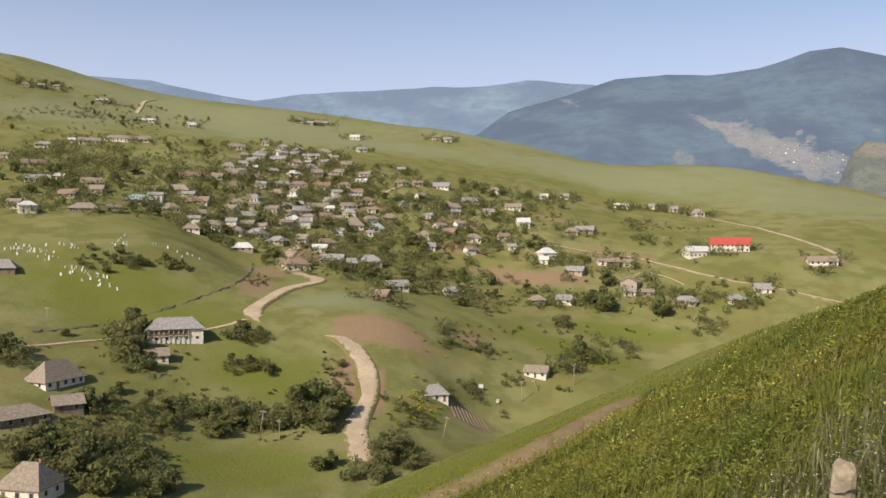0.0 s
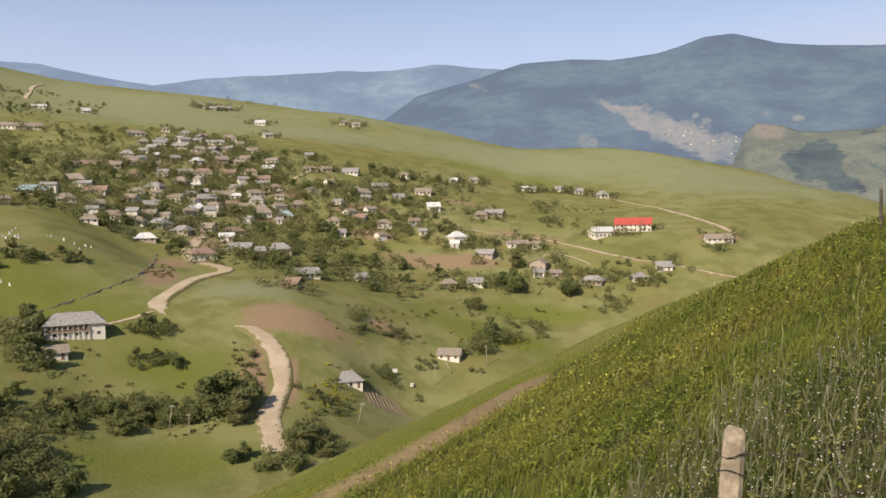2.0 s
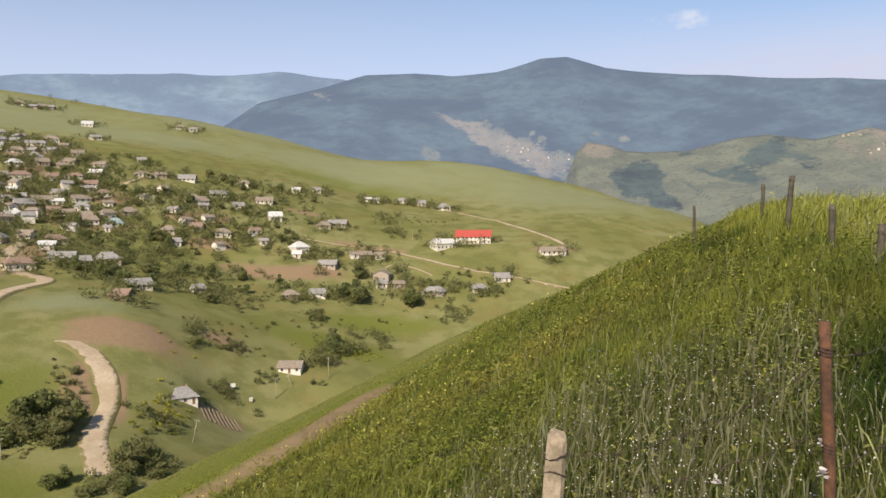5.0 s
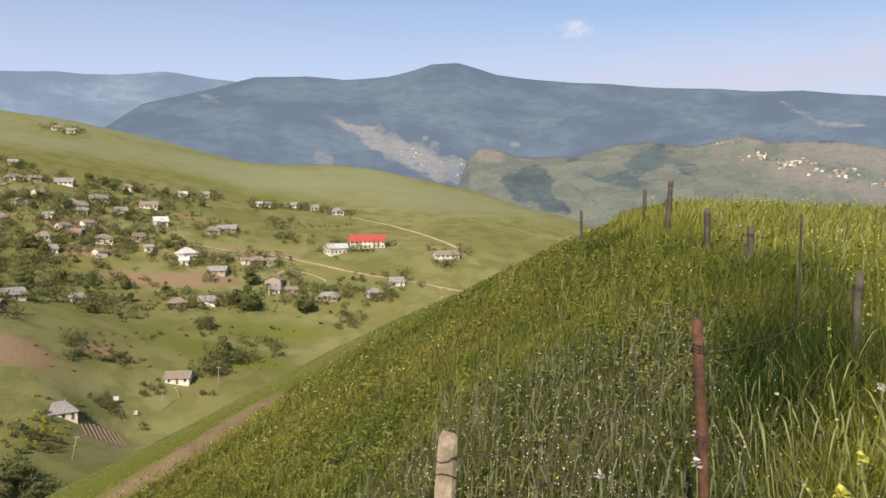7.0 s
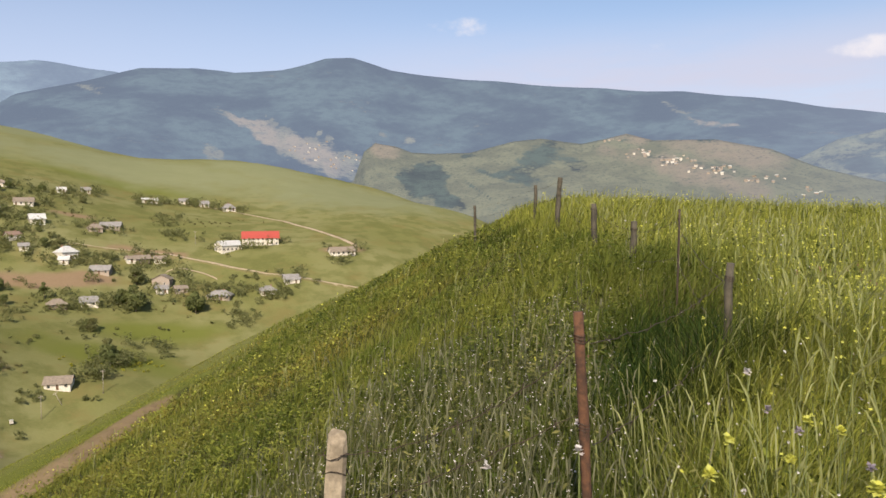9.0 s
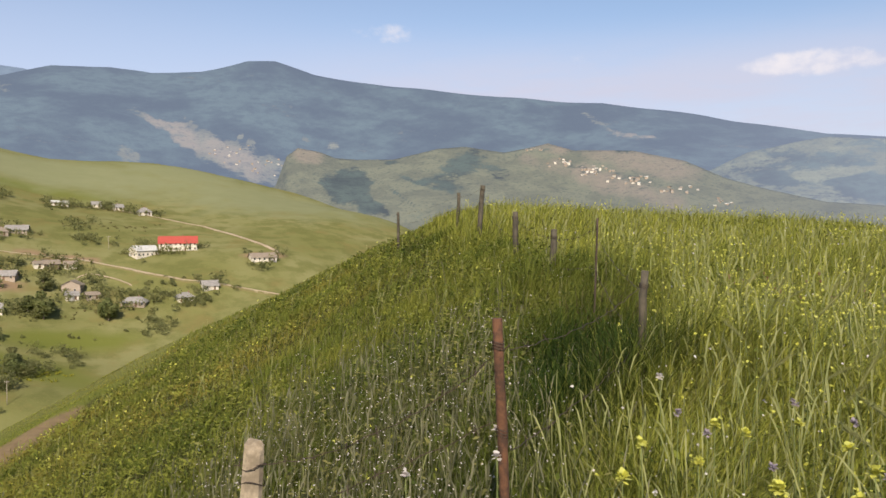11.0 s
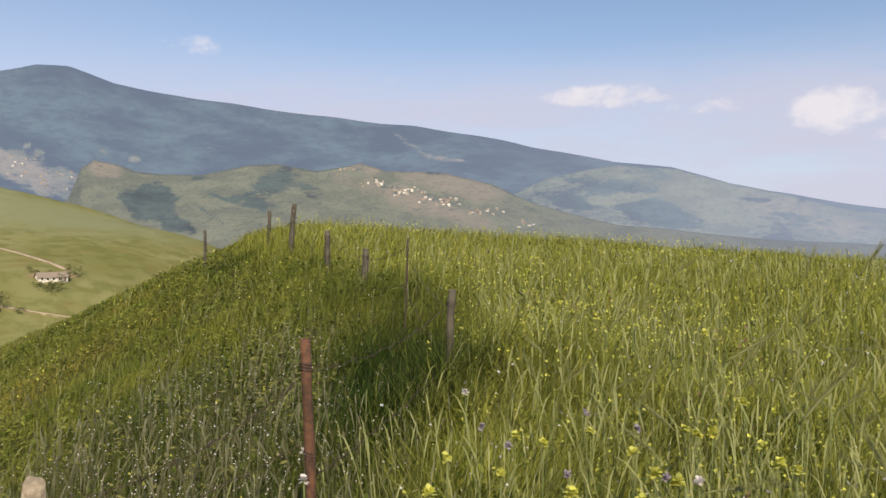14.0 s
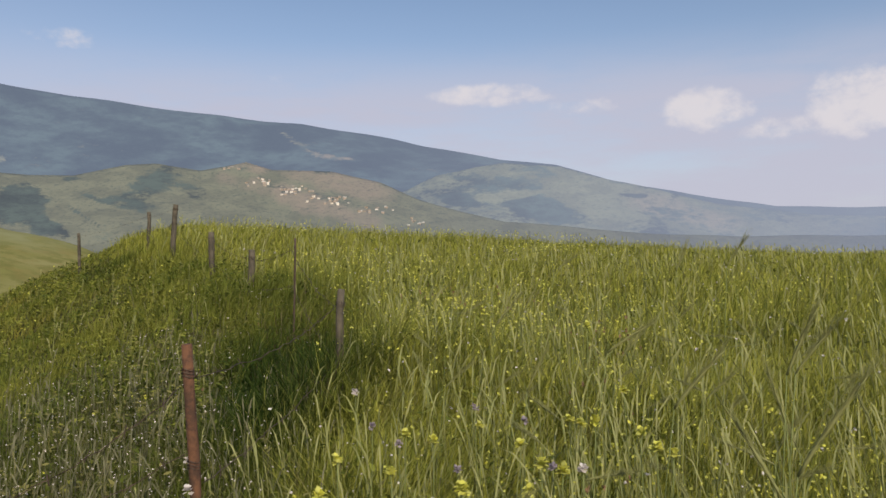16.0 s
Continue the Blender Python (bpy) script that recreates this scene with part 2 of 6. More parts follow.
def raw_mesh(name, verts, faces, mat, smooth=True):
    """A mesh from arrays; all faces have the same number of corners."""
    me = bpy.data.meshes.new(name)
    k = faces.shape[1]
    me.vertices.add(len(verts))
    me.vertices.foreach_set("co", np.ascontiguousarray(verts, np.float32).ravel())
    me.loops.add(faces.size)
    me.loops.foreach_set("vertex_index", np.ascontiguousarray(faces, np.int32).ravel())
    me.polygons.add(len(faces))
    me.polygons.foreach_set("loop_start", np.arange(0, faces.size, k, dtype=np.int32))
    me.update(calc_edges=True)
    me.polygons.foreach_set("use_smooth", np.full(len(faces), smooth))
    me.materials.append(mat)
    return me


def blob(x, y, cx, cy, rx, ry, turn=0.0, edge=0.25, seed=1, grain=9.0):
    """1 inside a ragged oval on the ground, 0 outside."""
    a = radians(turn)
    dx, dy = x - cx, y - cy
    p, q = (dx * math.cos(a) + dy * math.sin(a)) / rx, (-dx * math.sin(a) + dy * math.cos(a)) / ry
    d = np.sqrt(p * p + q * q) + 0.26 * waves(x, y, grain, seed) + 0.16 * waves(x, y, grain * 0.3, seed + 50)
    return np.clip((1 - d) / edge + 0.5, 0, 1)


def add_masks(me, x, y, masks):
    for key, value in masks.items():
        me.attributes.new(key, "FLOAT", "POINT").data.foreach_set("value", np.ascontiguousarray(value, np.float32).ravel())


def build_ground():
    az = np.radians(np.concatenate([np.arange(-40, 100, 0.36), np.arange(100, 320, 4.0)]))
    r = np.concatenate([[0.002, 0.15], np.geomspace(0.3, 150, 290), np.arange(152, 700, 3.0), np.arange(702, 1050, 5.0), np.geomspace(1060, 4900, 22)])
    rr, aa = np.meshgrid(r, az, indexing="ij")
    x, y = rr * np.sin(aa), rr * np.cos(aa)
    z = height(x, y)
    me = grid_mesh("ground", x, y, z, GROUND, closed=True)
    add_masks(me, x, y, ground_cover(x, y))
    return tagged(new("ground", me), "green grassy hillsides of an upland valley with bare earth patches", "hillside", kind="structure")


# ragged ovals of ground cover: right, ahead, half length, half width, turn
SOIL = [(-98, 565, 12, 40, 8), (-85, 485, 22, 14, 0), (-58, 470, 16, 10, 10), (-120, 442, 16, 10, 0), (5, 492, 20, 7, 0), (-70, 408, 12, 8, 0), (-45, 510, 14, 8, 0), (-22, 301, 19, 9, -8), (-30, 296, 10, 6, 10), (48, 431, 29, 9, -4), (-80, 343, 7, 16, 0), (-83, 372, 9, 7, 20), (-33, 262, 3.5, 17, 3), (-21, 262, 2.0, 12, 3), (13, 322, 9, 5, 0), (9, 273, 7, 5, 15),
        (100, 463, 22, 4, -20), (168, 463, 16, 3, -8), (203, 424, 12, 5, -10), (-76, 420, 6, 12, 10), (-120, 530, 4, 26, 8), (10, 460, 14, 6, 0), (-40, 470, 10, 6, 20), (-100, 440, 9, 6, 0), (70, 520, 14, 4, -10)]
LUSH = [(2, 38, 16, 14, 10), (86, 370, 26, 9, -12), (-119, 297, 46, 26, -12), (-49, 207, 24, 12, 0), (60, 340, 30, 12, -30), (-60, 262, 18, 14, 0), (120, 640, 60, 12, -25)]
# dry pasture; on the far ridge its pallor also stands in for haze
DRY_PALE = [(-230, 830, 190, 60, -6), (60, 830, 120, 45, -12), (-60, 720, 120, 40, -8), (-330, 700, 60, 60, 0), (-45, 330, 18, 12, -20), (250, 690, 60, 40, -30), (150, 690, 130, 50, -28), (290, 600, 90, 60, -40), (-180, 760, 150, 60, -5)]
# the worn sheep track across the near slope
TRACK = [(-6, 17.5), (-3, 20.2), (0, 22.7), (1.3, 23.4), (3.1, 25.3), (5.7, 29.8), (8.2, 33.2)]


def beside_track(x, y):
    """Distance in metres from the worn track."""
    best = np.full(np.shape(x), 1e9)
    for (ax, ay), (bx, by) in zip(TRACK[:-1], TRACK[1:]):
        dx, dy = bx - ax, by - ay
        t = np.clip(((x - ax) * dx + (y - ay) * dy) / (dx * dx + dy * dy), 0, 1)
        best = np.minimum(best, np.hypot(x - ax - t * dx, y - ay - t * dy))
    return best



def ground_cover(x, y):
    out = {}
    for key, spots in (("soil", SOIL), ("lush_dark", LUSH), ("dry", DRY_PALE)):
        m = np.zeros_like(x)
        for i, s in enumerate(spots):
            m = np.maximum(m, blob(x, y, *s, edge=0.3 if key == "soil" else 0.9, seed=20 + i, grain=min(9.0, 1.3 * min(s[2], s[3]))))
        out[key] = m
    out["soil"] = np.maximum(out["soil"], 0.9 * np.clip(1.3 - beside_track(x, y) / np.interp(y, (18, 24, 28, 34), (0.9, 0.8, 0.5, 0.3)) + 0.7 * waves(x, y, 1.1, 9), 0, 1))
    # leaf litter under the near spur's tall grass, darkened for shade in the gaps
    out["litter_shade"] = np.clip((48 - np.hypot(x, y)) / 14, 0, 1) * ~below_track(x, y) * (1 - out["soil"])
    return out


def below_track(x, y):
    """True on the valley side of the worn track."""
    u, v = -0.848 * x + 0.53 * y, 0.53 * x + 0.848 * y
    return (u > np.interp(v, (8, 15.5, 19.2, 23.1, 32.5, 40), (15.5, 13.3, 12.0, 10.8, 10.6, 10.4))) & (v > 8)


build_ground()


def skyline(profile, az):
    a = np.array(profile)
    return np.interp(az, a[:, 0], a[:, 1])


RANGES = {}


def build_range(name, profile, near, far, base, mat, label, spur, seed, step=0.2, opens=(), bares=()):
    """A mountain side that climbs from base at distance near to its skyline at distance far."""
    az = np.arange(profile[0][0], profile[-1][0] + 1e-6, step)
    s = np.concatenate([np.linspace(0, 1, 60), [1.06, 1.2]])
    ss, aa = np.meshgrid(s, az, indexing="ij")
    top = skyline(profile, aa)
    d = near + (far - near) * ss
    x, y = d * np.sin(np.radians(aa)), d * np.cos(np.radians(aa))
    crest = EYE + far * np.tan(np.radians(top))
    t = np.clip(ss, 0, 1)
    z = base + (crest - base) * (0.85 * t + 0.15 * t * t)
    fold = 1 - np.abs(waves(x, y, spur * 5.0, seed)) * 1.6
    z = z + np.sin(np.pi * t) * np.sqrt(1 - t) * spur * (fold + 0.5 * waves(x, y, spur * 1.6, seed + 1)) * (ss <= 1)
    z = np.where(ss > 1, crest - (ss - 1) * 900, z)
    z = z + waves(x, y, 90.0, seed + 2) * 5 * (ss <= 1.01)
    me = grid_mesh(name, x, y, z, mat)
    m, bare = np.zeros_like(x), np.zeros_like(x)
    el = np.degrees(np.arctan2(z - EYE, d))
    for ca, ce, ra, re, turn, sign in opens:
        k = blob(aa, el, ca, ce, ra, re, turn, edge=0.8, seed=seed + 3, grain=0.5)
        m = np.where(k > 0, m * (1 - k) + sign * k, m)
    for ca, ce, ra, re, turn in bares:
        bare = np.maximum(bare, blob(aa, el, ca, ce, ra, re, turn, edge=0.6, seed=seed + 4, grain=0.7))
    # the air mask thickens the painted haze with bearing
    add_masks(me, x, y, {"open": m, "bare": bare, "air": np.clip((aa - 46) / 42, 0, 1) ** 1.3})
    RANGES[name] = (aa, el, x, y, z)
    return tagged(new(name, me), label, "mountain", kind="structure")


MAIN = [(-4, 5.0), (0, 6.2), (2.3, 7.1), (4.7, 8.7), (8.7, 9.8), (12.2, 10.8), (15.7, 11.0), (18.3, 10.7), (21.5, 11.0), (24.6, 11.8), (26.5, 11.8), (29.2, 11.0),
        (34.5, 10.3), (41.8, 9.6), (47.2, 9.0), (49.6, 8.9), (54.0, 8.15), (59.9, 7.0), (63.9, 6.1), (67.7, 5.7), (71.5, 4.5), (76.8, 3.3), (82.3, 2.2), (100, 1.5)]
FAR = [(-45, 10.0), (-25.8, 10.3), (-20.0, 10.3), (-17.1, 9.8), (-13.3, 9.3), (-9.8, 9.9), (-5.4, 10.2), (-1.0, 10.5), (3.0, 10.5), (5.9, 10.9), (10.7, 10.5), (16, 9)]
MIDDLE = [(20, 1.5), (26.4, 3.4), (27.2, 5.5), (28.0, 6.1), (29.5, 5.8), (30.6, 5.3), (32.2, 5.1), (34.7, 5.05), (36.5, 5.5), (37.9, 5.85), (39.9, 6.05), (42.7, 5.65), (45.8, 6.25),
          (47.6, 5.65), (51.7, 5.55), (55.2, 4.7), (57.8, 3.5), (60.6, 2.6), (64, 1.7), (70, 1.0), (80, 0.3), (100, 0)]
LOWER = [(48, 2.0), (56, 3.6), (59.2, 5.1), (62, 5.7), (64, 5.95), (68, 5.55), (71.7, 4.4), (75.4, 3.5), (78.9, 2.5), (84.4, 1.55), (100, 0.8)]

# haze colour, given off by the slopes themselves
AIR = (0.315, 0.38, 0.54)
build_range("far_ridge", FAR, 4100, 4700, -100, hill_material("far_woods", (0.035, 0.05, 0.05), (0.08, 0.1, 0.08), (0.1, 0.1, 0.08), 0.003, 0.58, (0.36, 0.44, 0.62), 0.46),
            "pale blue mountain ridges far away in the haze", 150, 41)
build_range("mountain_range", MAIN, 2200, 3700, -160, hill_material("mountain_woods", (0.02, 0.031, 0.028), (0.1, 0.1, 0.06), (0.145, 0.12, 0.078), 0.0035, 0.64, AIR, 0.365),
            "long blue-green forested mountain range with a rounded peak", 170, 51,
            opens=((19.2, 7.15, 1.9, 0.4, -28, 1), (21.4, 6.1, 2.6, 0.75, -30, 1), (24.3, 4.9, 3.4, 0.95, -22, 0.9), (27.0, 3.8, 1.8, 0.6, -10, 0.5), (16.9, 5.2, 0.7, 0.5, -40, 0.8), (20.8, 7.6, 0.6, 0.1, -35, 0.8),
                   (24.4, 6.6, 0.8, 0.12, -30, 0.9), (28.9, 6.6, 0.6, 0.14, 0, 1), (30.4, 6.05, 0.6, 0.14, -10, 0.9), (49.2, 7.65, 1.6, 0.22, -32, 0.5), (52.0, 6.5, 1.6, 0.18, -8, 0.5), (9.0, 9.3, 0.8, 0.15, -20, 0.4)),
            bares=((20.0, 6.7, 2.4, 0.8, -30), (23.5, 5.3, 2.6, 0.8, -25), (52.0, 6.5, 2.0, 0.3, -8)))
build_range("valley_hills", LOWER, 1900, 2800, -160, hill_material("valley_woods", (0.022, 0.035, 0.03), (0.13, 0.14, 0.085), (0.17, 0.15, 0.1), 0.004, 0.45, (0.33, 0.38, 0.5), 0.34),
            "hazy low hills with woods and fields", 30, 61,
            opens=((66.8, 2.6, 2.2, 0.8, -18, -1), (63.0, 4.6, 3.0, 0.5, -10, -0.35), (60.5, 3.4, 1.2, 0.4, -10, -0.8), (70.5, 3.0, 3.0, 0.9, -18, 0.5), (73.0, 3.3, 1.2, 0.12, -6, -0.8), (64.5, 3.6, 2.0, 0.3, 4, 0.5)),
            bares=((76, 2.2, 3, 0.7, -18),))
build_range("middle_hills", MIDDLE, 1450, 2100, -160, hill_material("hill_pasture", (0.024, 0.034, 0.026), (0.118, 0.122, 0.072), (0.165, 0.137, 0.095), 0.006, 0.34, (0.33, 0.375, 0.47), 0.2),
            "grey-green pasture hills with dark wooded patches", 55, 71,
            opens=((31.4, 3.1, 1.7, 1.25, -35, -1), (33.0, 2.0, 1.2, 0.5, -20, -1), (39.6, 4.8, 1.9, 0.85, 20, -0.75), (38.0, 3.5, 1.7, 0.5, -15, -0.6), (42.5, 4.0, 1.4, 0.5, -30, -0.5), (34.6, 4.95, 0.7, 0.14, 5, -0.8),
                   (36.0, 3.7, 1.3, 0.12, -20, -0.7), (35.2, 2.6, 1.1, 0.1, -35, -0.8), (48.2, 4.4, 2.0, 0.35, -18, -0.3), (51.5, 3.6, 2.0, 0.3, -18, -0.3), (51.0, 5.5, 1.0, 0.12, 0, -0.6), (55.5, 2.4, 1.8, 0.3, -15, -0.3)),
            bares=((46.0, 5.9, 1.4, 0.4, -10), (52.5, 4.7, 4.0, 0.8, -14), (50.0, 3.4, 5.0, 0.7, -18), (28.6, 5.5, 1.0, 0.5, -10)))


# ---- materials of the village ----
def patchy(name, a, b, scale=1.5, rough=0.9, metal=0.0, fine=18.0, spread=0.25):
    """Two tones in stains and grain, with a shift from one object to the next."""
    m, n = material(name)
    pos = n.add("ShaderNodeTexCoord").outputs["Object"]
    one = n.add("ShaderNodeObjectInfo").outputs["Random"]
    k = n.add("ShaderNodeCombineXYZ", {0: n.math("MULTIPLY", one, 90.0)}).outputs[0]
    pos = n.add("ShaderNodeVectorMath", {0: pos, 1: k}, operation="ADD").outputs[0]
    stain, grain = n.noise(pos, scale, 5, 0.6), n.noise(pos, fine, 4, 0.6)
    c = n.mix(n.ramp(stain, 0.35, 0.65), a, b)
    c = n.mix(n.math("MULTIPLY", n.ramp(grain, 0.45, 0.75), 0.35), c, tuple(0.6 * v for v in b))
    c = n.mix(n.math("MULTIPLY", one, spread), c, tuple(0.75 * v for v in a))
    return finish(m, n, c, rough, grain, 0.3, 0.02, Metallic=metal)


def leafy(name, a, b, c3, glow=0.3, scale=0.25):
    """Leaves: three greens by clump and by leaf, letting some light through."""
    m, n = material(name)
    geo = n.add("ShaderNodeNewGeometry")
    leaf = geo.outputs["Random Per Island"]
    one = n.add("ShaderNodeObjectInfo").outputs["Random"]
    c = n.mix(n.noise(geo.outputs["Position"], scale, 4), a, b)
    c = n.mix(n.math("MULTIPLY", leaf, 0.6), c, c3)
    c = n.mix(n.math("MULTIPLY", one, 0.45), c, a)
    d = n.add("ShaderNodeBsdfPrincipled", {"Base Color": c, "Roughness": 0.7, "Specular IOR Level": 0.08})
    t = n.add("ShaderNodeBsdfTranslucent", {"Color": c})
    n.add("ShaderNodeOutputMaterial", {"Surface": n.add("ShaderNodeMixShader", {0: glow, 1: d.outputs[0], 2: t.outputs[0]}).outputs[0]})
    return m


ROOFS = {
    "g": (patchy("grey_slate", (0.33, 0.31, 0.29), (0.2, 0.185, 0.17)), "weathered grey slate roof"),
    "b": (patchy("brown_tile", (0.31, 0.25, 0.19), (0.19, 0.155, 0.118)), "faded brown tile roof"),
    "t": (patchy("rust_tile", (0.29, 0.195, 0.145), (0.2, 0.135, 0.1)), "rust-coloured tile roof"),
    "r": (patchy("red_metal", (0.48, 0.09, 0.065), (0.38, 0.07, 0.05), rough=0.5), "bright red metal roof"),
    "w": (patchy("pale_metal", (0.66, 0.65, 0.62), (0.5, 0.48, 0.45), rough=0.5), "pale sheet-metal roof"),
    "c": (patchy("teal_metal", (0.25, 0.34, 0.34), (0.3, 0.33, 0.32), rough=0.5), "dull teal metal roof"),
}
WALLS = {
    "p": (patchy("limewash", (0.74, 0.69, 0.61), (0.56, 0.5, 0.42)), "whitewashed"),
    "s": (patchy("rubble_stone", (0.42, 0.35, 0.28), (0.3, 0.24, 0.19), 3.0), "rough stone"),
    "d": (patchy("grey_timber", (0.24, 0.19, 0.14), (0.16, 0.12, 0.09), 2.0), "dark timber"),
}
DARK_PANE = patchy("window_glass", (0.04, 0.045, 0.05), (0.06, 0.06, 0.06), rough=0.15, spread=0.0)
DOOR_WOOD = patchy("door_wood", (0.2, 0.12, 0.07), (0.13, 0.08, 0.05))
FRAME_WOOD = patchy("window_frame_paint", (0.55, 0.5, 0.42), (0.4, 0.36, 0.3))
BRICK = patchy("chimney_brick", (0.36, 0.2, 0.14), (0.26, 0.15, 0.11), 4.0)
BARK = patchy("bark", (0.16, 0.12, 0.08), (0.1, 0.075, 0.05), 3.0)
POLE_WOOD = patchy("pole_wood", (0.42, 0.37, 0.3), (0.28, 0.24, 0.19), 3.0)
TREE_LEAF = leafy("tree_leaves", (0.15, 0.178, 0.062), (0.215, 0.24, 0.085), (0.28, 0.275, 0.12), 0.55, 0.06)
BUSH_LEAF = leafy("bush_leaves", (0.16, 0.178, 0.068), (0.225, 0.23, 0.09), (0.3, 0.27, 0.13), 0.55, 0.03)
GOLD_LEAF = leafy("broom_flowers", (0.28, 0.27, 0.03), (0.2, 0.22, 0.04), (0.35, 0.32, 0.05), 0.2, 0.3)


def dirt_material():
    m, n = material("gravel_road")
    pos = n.add("ShaderNodeNewGeometry").outputs["Position"]
    a, b = n.noise(pos, 0.12, 4), n.noise(pos, 1.6, 5, 0.65)
    c = n.mix(n.ramp(a, 0.35, 0.65), (0.47, 0.38, 0.27), (0.38, 0.3, 0.2))
    c = n.mix(n.math("MULTIPLY", n.ramp(b, 0.42, 0.7), 0.6), c, (0.28, 0.21, 0.135))
    edge = n.math("ADD", n.add("ShaderNodeAttribute", attribute_name="edge").outputs["Fac"], n.math("MULTIPLY", n.math("SUBTRACT", n.noise(pos, 0.35, 5, 0.65), 0.5), 1.6))
    c = n.mix(n.ramp(edge, 0.45, 0.75), c, n.mix(n.noise(pos, 0.9, 4), (0.2, 0.155, 0.085), (0.13, 0.135, 0.04)))
    return finish(m, n, c, 0.95, b, 0.5, 0.1, **{"Specular IOR Level": 0.15})


ROAD_DIRT = dirt_material()


# ---- helpers for things ----
def part(name, bm, mat, parent, label="", m=None):
    """Links a bmesh as one mesh object under a thing or a part."""
    me = bpy.data.meshes.new(name)
    bm.to_mesh(me)
    bm.free()
    me.materials.append(mat)
    ob = new(name, me)
    ob.parent = parent
    if m is not None:
        ob.matrix_basis = m
    return tagged(ob, label) if label else ob


def thing(name, x, y, z, turn, label, category, group=""):
    ob = new(name)
    ob.empty_display_size = 0.1
    ob.matrix_basis = pose(x, y, z, 0, 0, turn)
    return tagged(ob, label, category, group)


def box(bm, x0, x1, y0, y1, z0, z1):
    v = [bm.verts.new((x, y, z)) for z in (z0, z1) for y in (y0, y1) for x in (x0, x1)]
    for q in ((0, 2, 3, 1), (4, 5, 7, 6), (0, 1, 5, 4), (1, 3, 7, 5), (3, 2, 6, 7), (2, 0, 4, 6)):
        bm.faces.new([v[i] for i in q])
    return bm


def tube(bm, points, radii, sides=6, cap=True):
    """A tapered tube along points."""
    rings = []
    for i, p in enumerate(points):
        p = Vector(p)
        a, b = Vector(points[max(i - 1, 0)]), Vector(points[min(i + 1, len(points) - 1)])
        d = (b - a).normalized()
        s = d.orthogonal().normalized()
        t = d.cross(s)
        rings.append([bm.verts.new(p + radii[i] * (math.cos(6.2832 * k / sides) * s + math.sin(6.2832 * k / sides) * t)) for k in range(sides)])
    for r, q in zip(rings[:-1], rings[1:]):
        for k in range(sides):
            f = bm.faces.new((r[k], r[(k + 1) % sides], q[(k + 1) % sides], q[k]))
            f.smooth = True
    if cap:
        bm.faces.new(rings[0][::-1])
        bm.faces.new(rings[-1])
    return bm


# ---- houses ----
house_dice = random.Random(8)
ROOF_WORD = {"g": "grey slate", "b": "brown tiled", "t": "rust-red tiled", "r": "bright red metal", "w": "pale metal", "c": "teal metal"}


def roof_mesh(L, W, H, rise, hip):
    """Two sloped slabs, or four with hipped ends, with eaves and thickness."""
    bm = bmesh.new()
    e, th = 0.6, 0.16
    x, y = L / 2 + e, W / 2 + e
    drop = rise * e / (W / 2)
    cut = min(W * 0.45, L * 0.4) if hip else 0.0
    low = [(-x, -y), (x, -y), (x, y), (-x, y)]
    top, bot = [], []
    for dz, out in ((th, top), (0.0, bot)):
        out += [bm.verts.new((a, b, H - drop + dz)) for a, b in low]
        out += [bm.verts.new((-x + cut, 0, H + rise + dz)), bm.verts.new((x - cut, 0, H + rise + dz))]
    for v, flip in ((top, False), (bot, True)):
        for q in ((v[0], v[1], v[5], v[4]), (v[2], v[3], v[4], v[5]), (v[1], v[2], v[5]), (v[3], v[0], v[4])):
            if len(q) == 3 and not hip:
                continue
            bm.faces.new(q[::-1] if flip else q)
    if hip:
        loop = [0, 1, 2, 3]
    else:
        loop = [0, 1, 5, 2, 3, 4]
    for i, j in zip(loop, loop[1:] + loop[:1]):
        bm.faces.new((bot[i], bot[j], top[j], top[i]))
    return bm


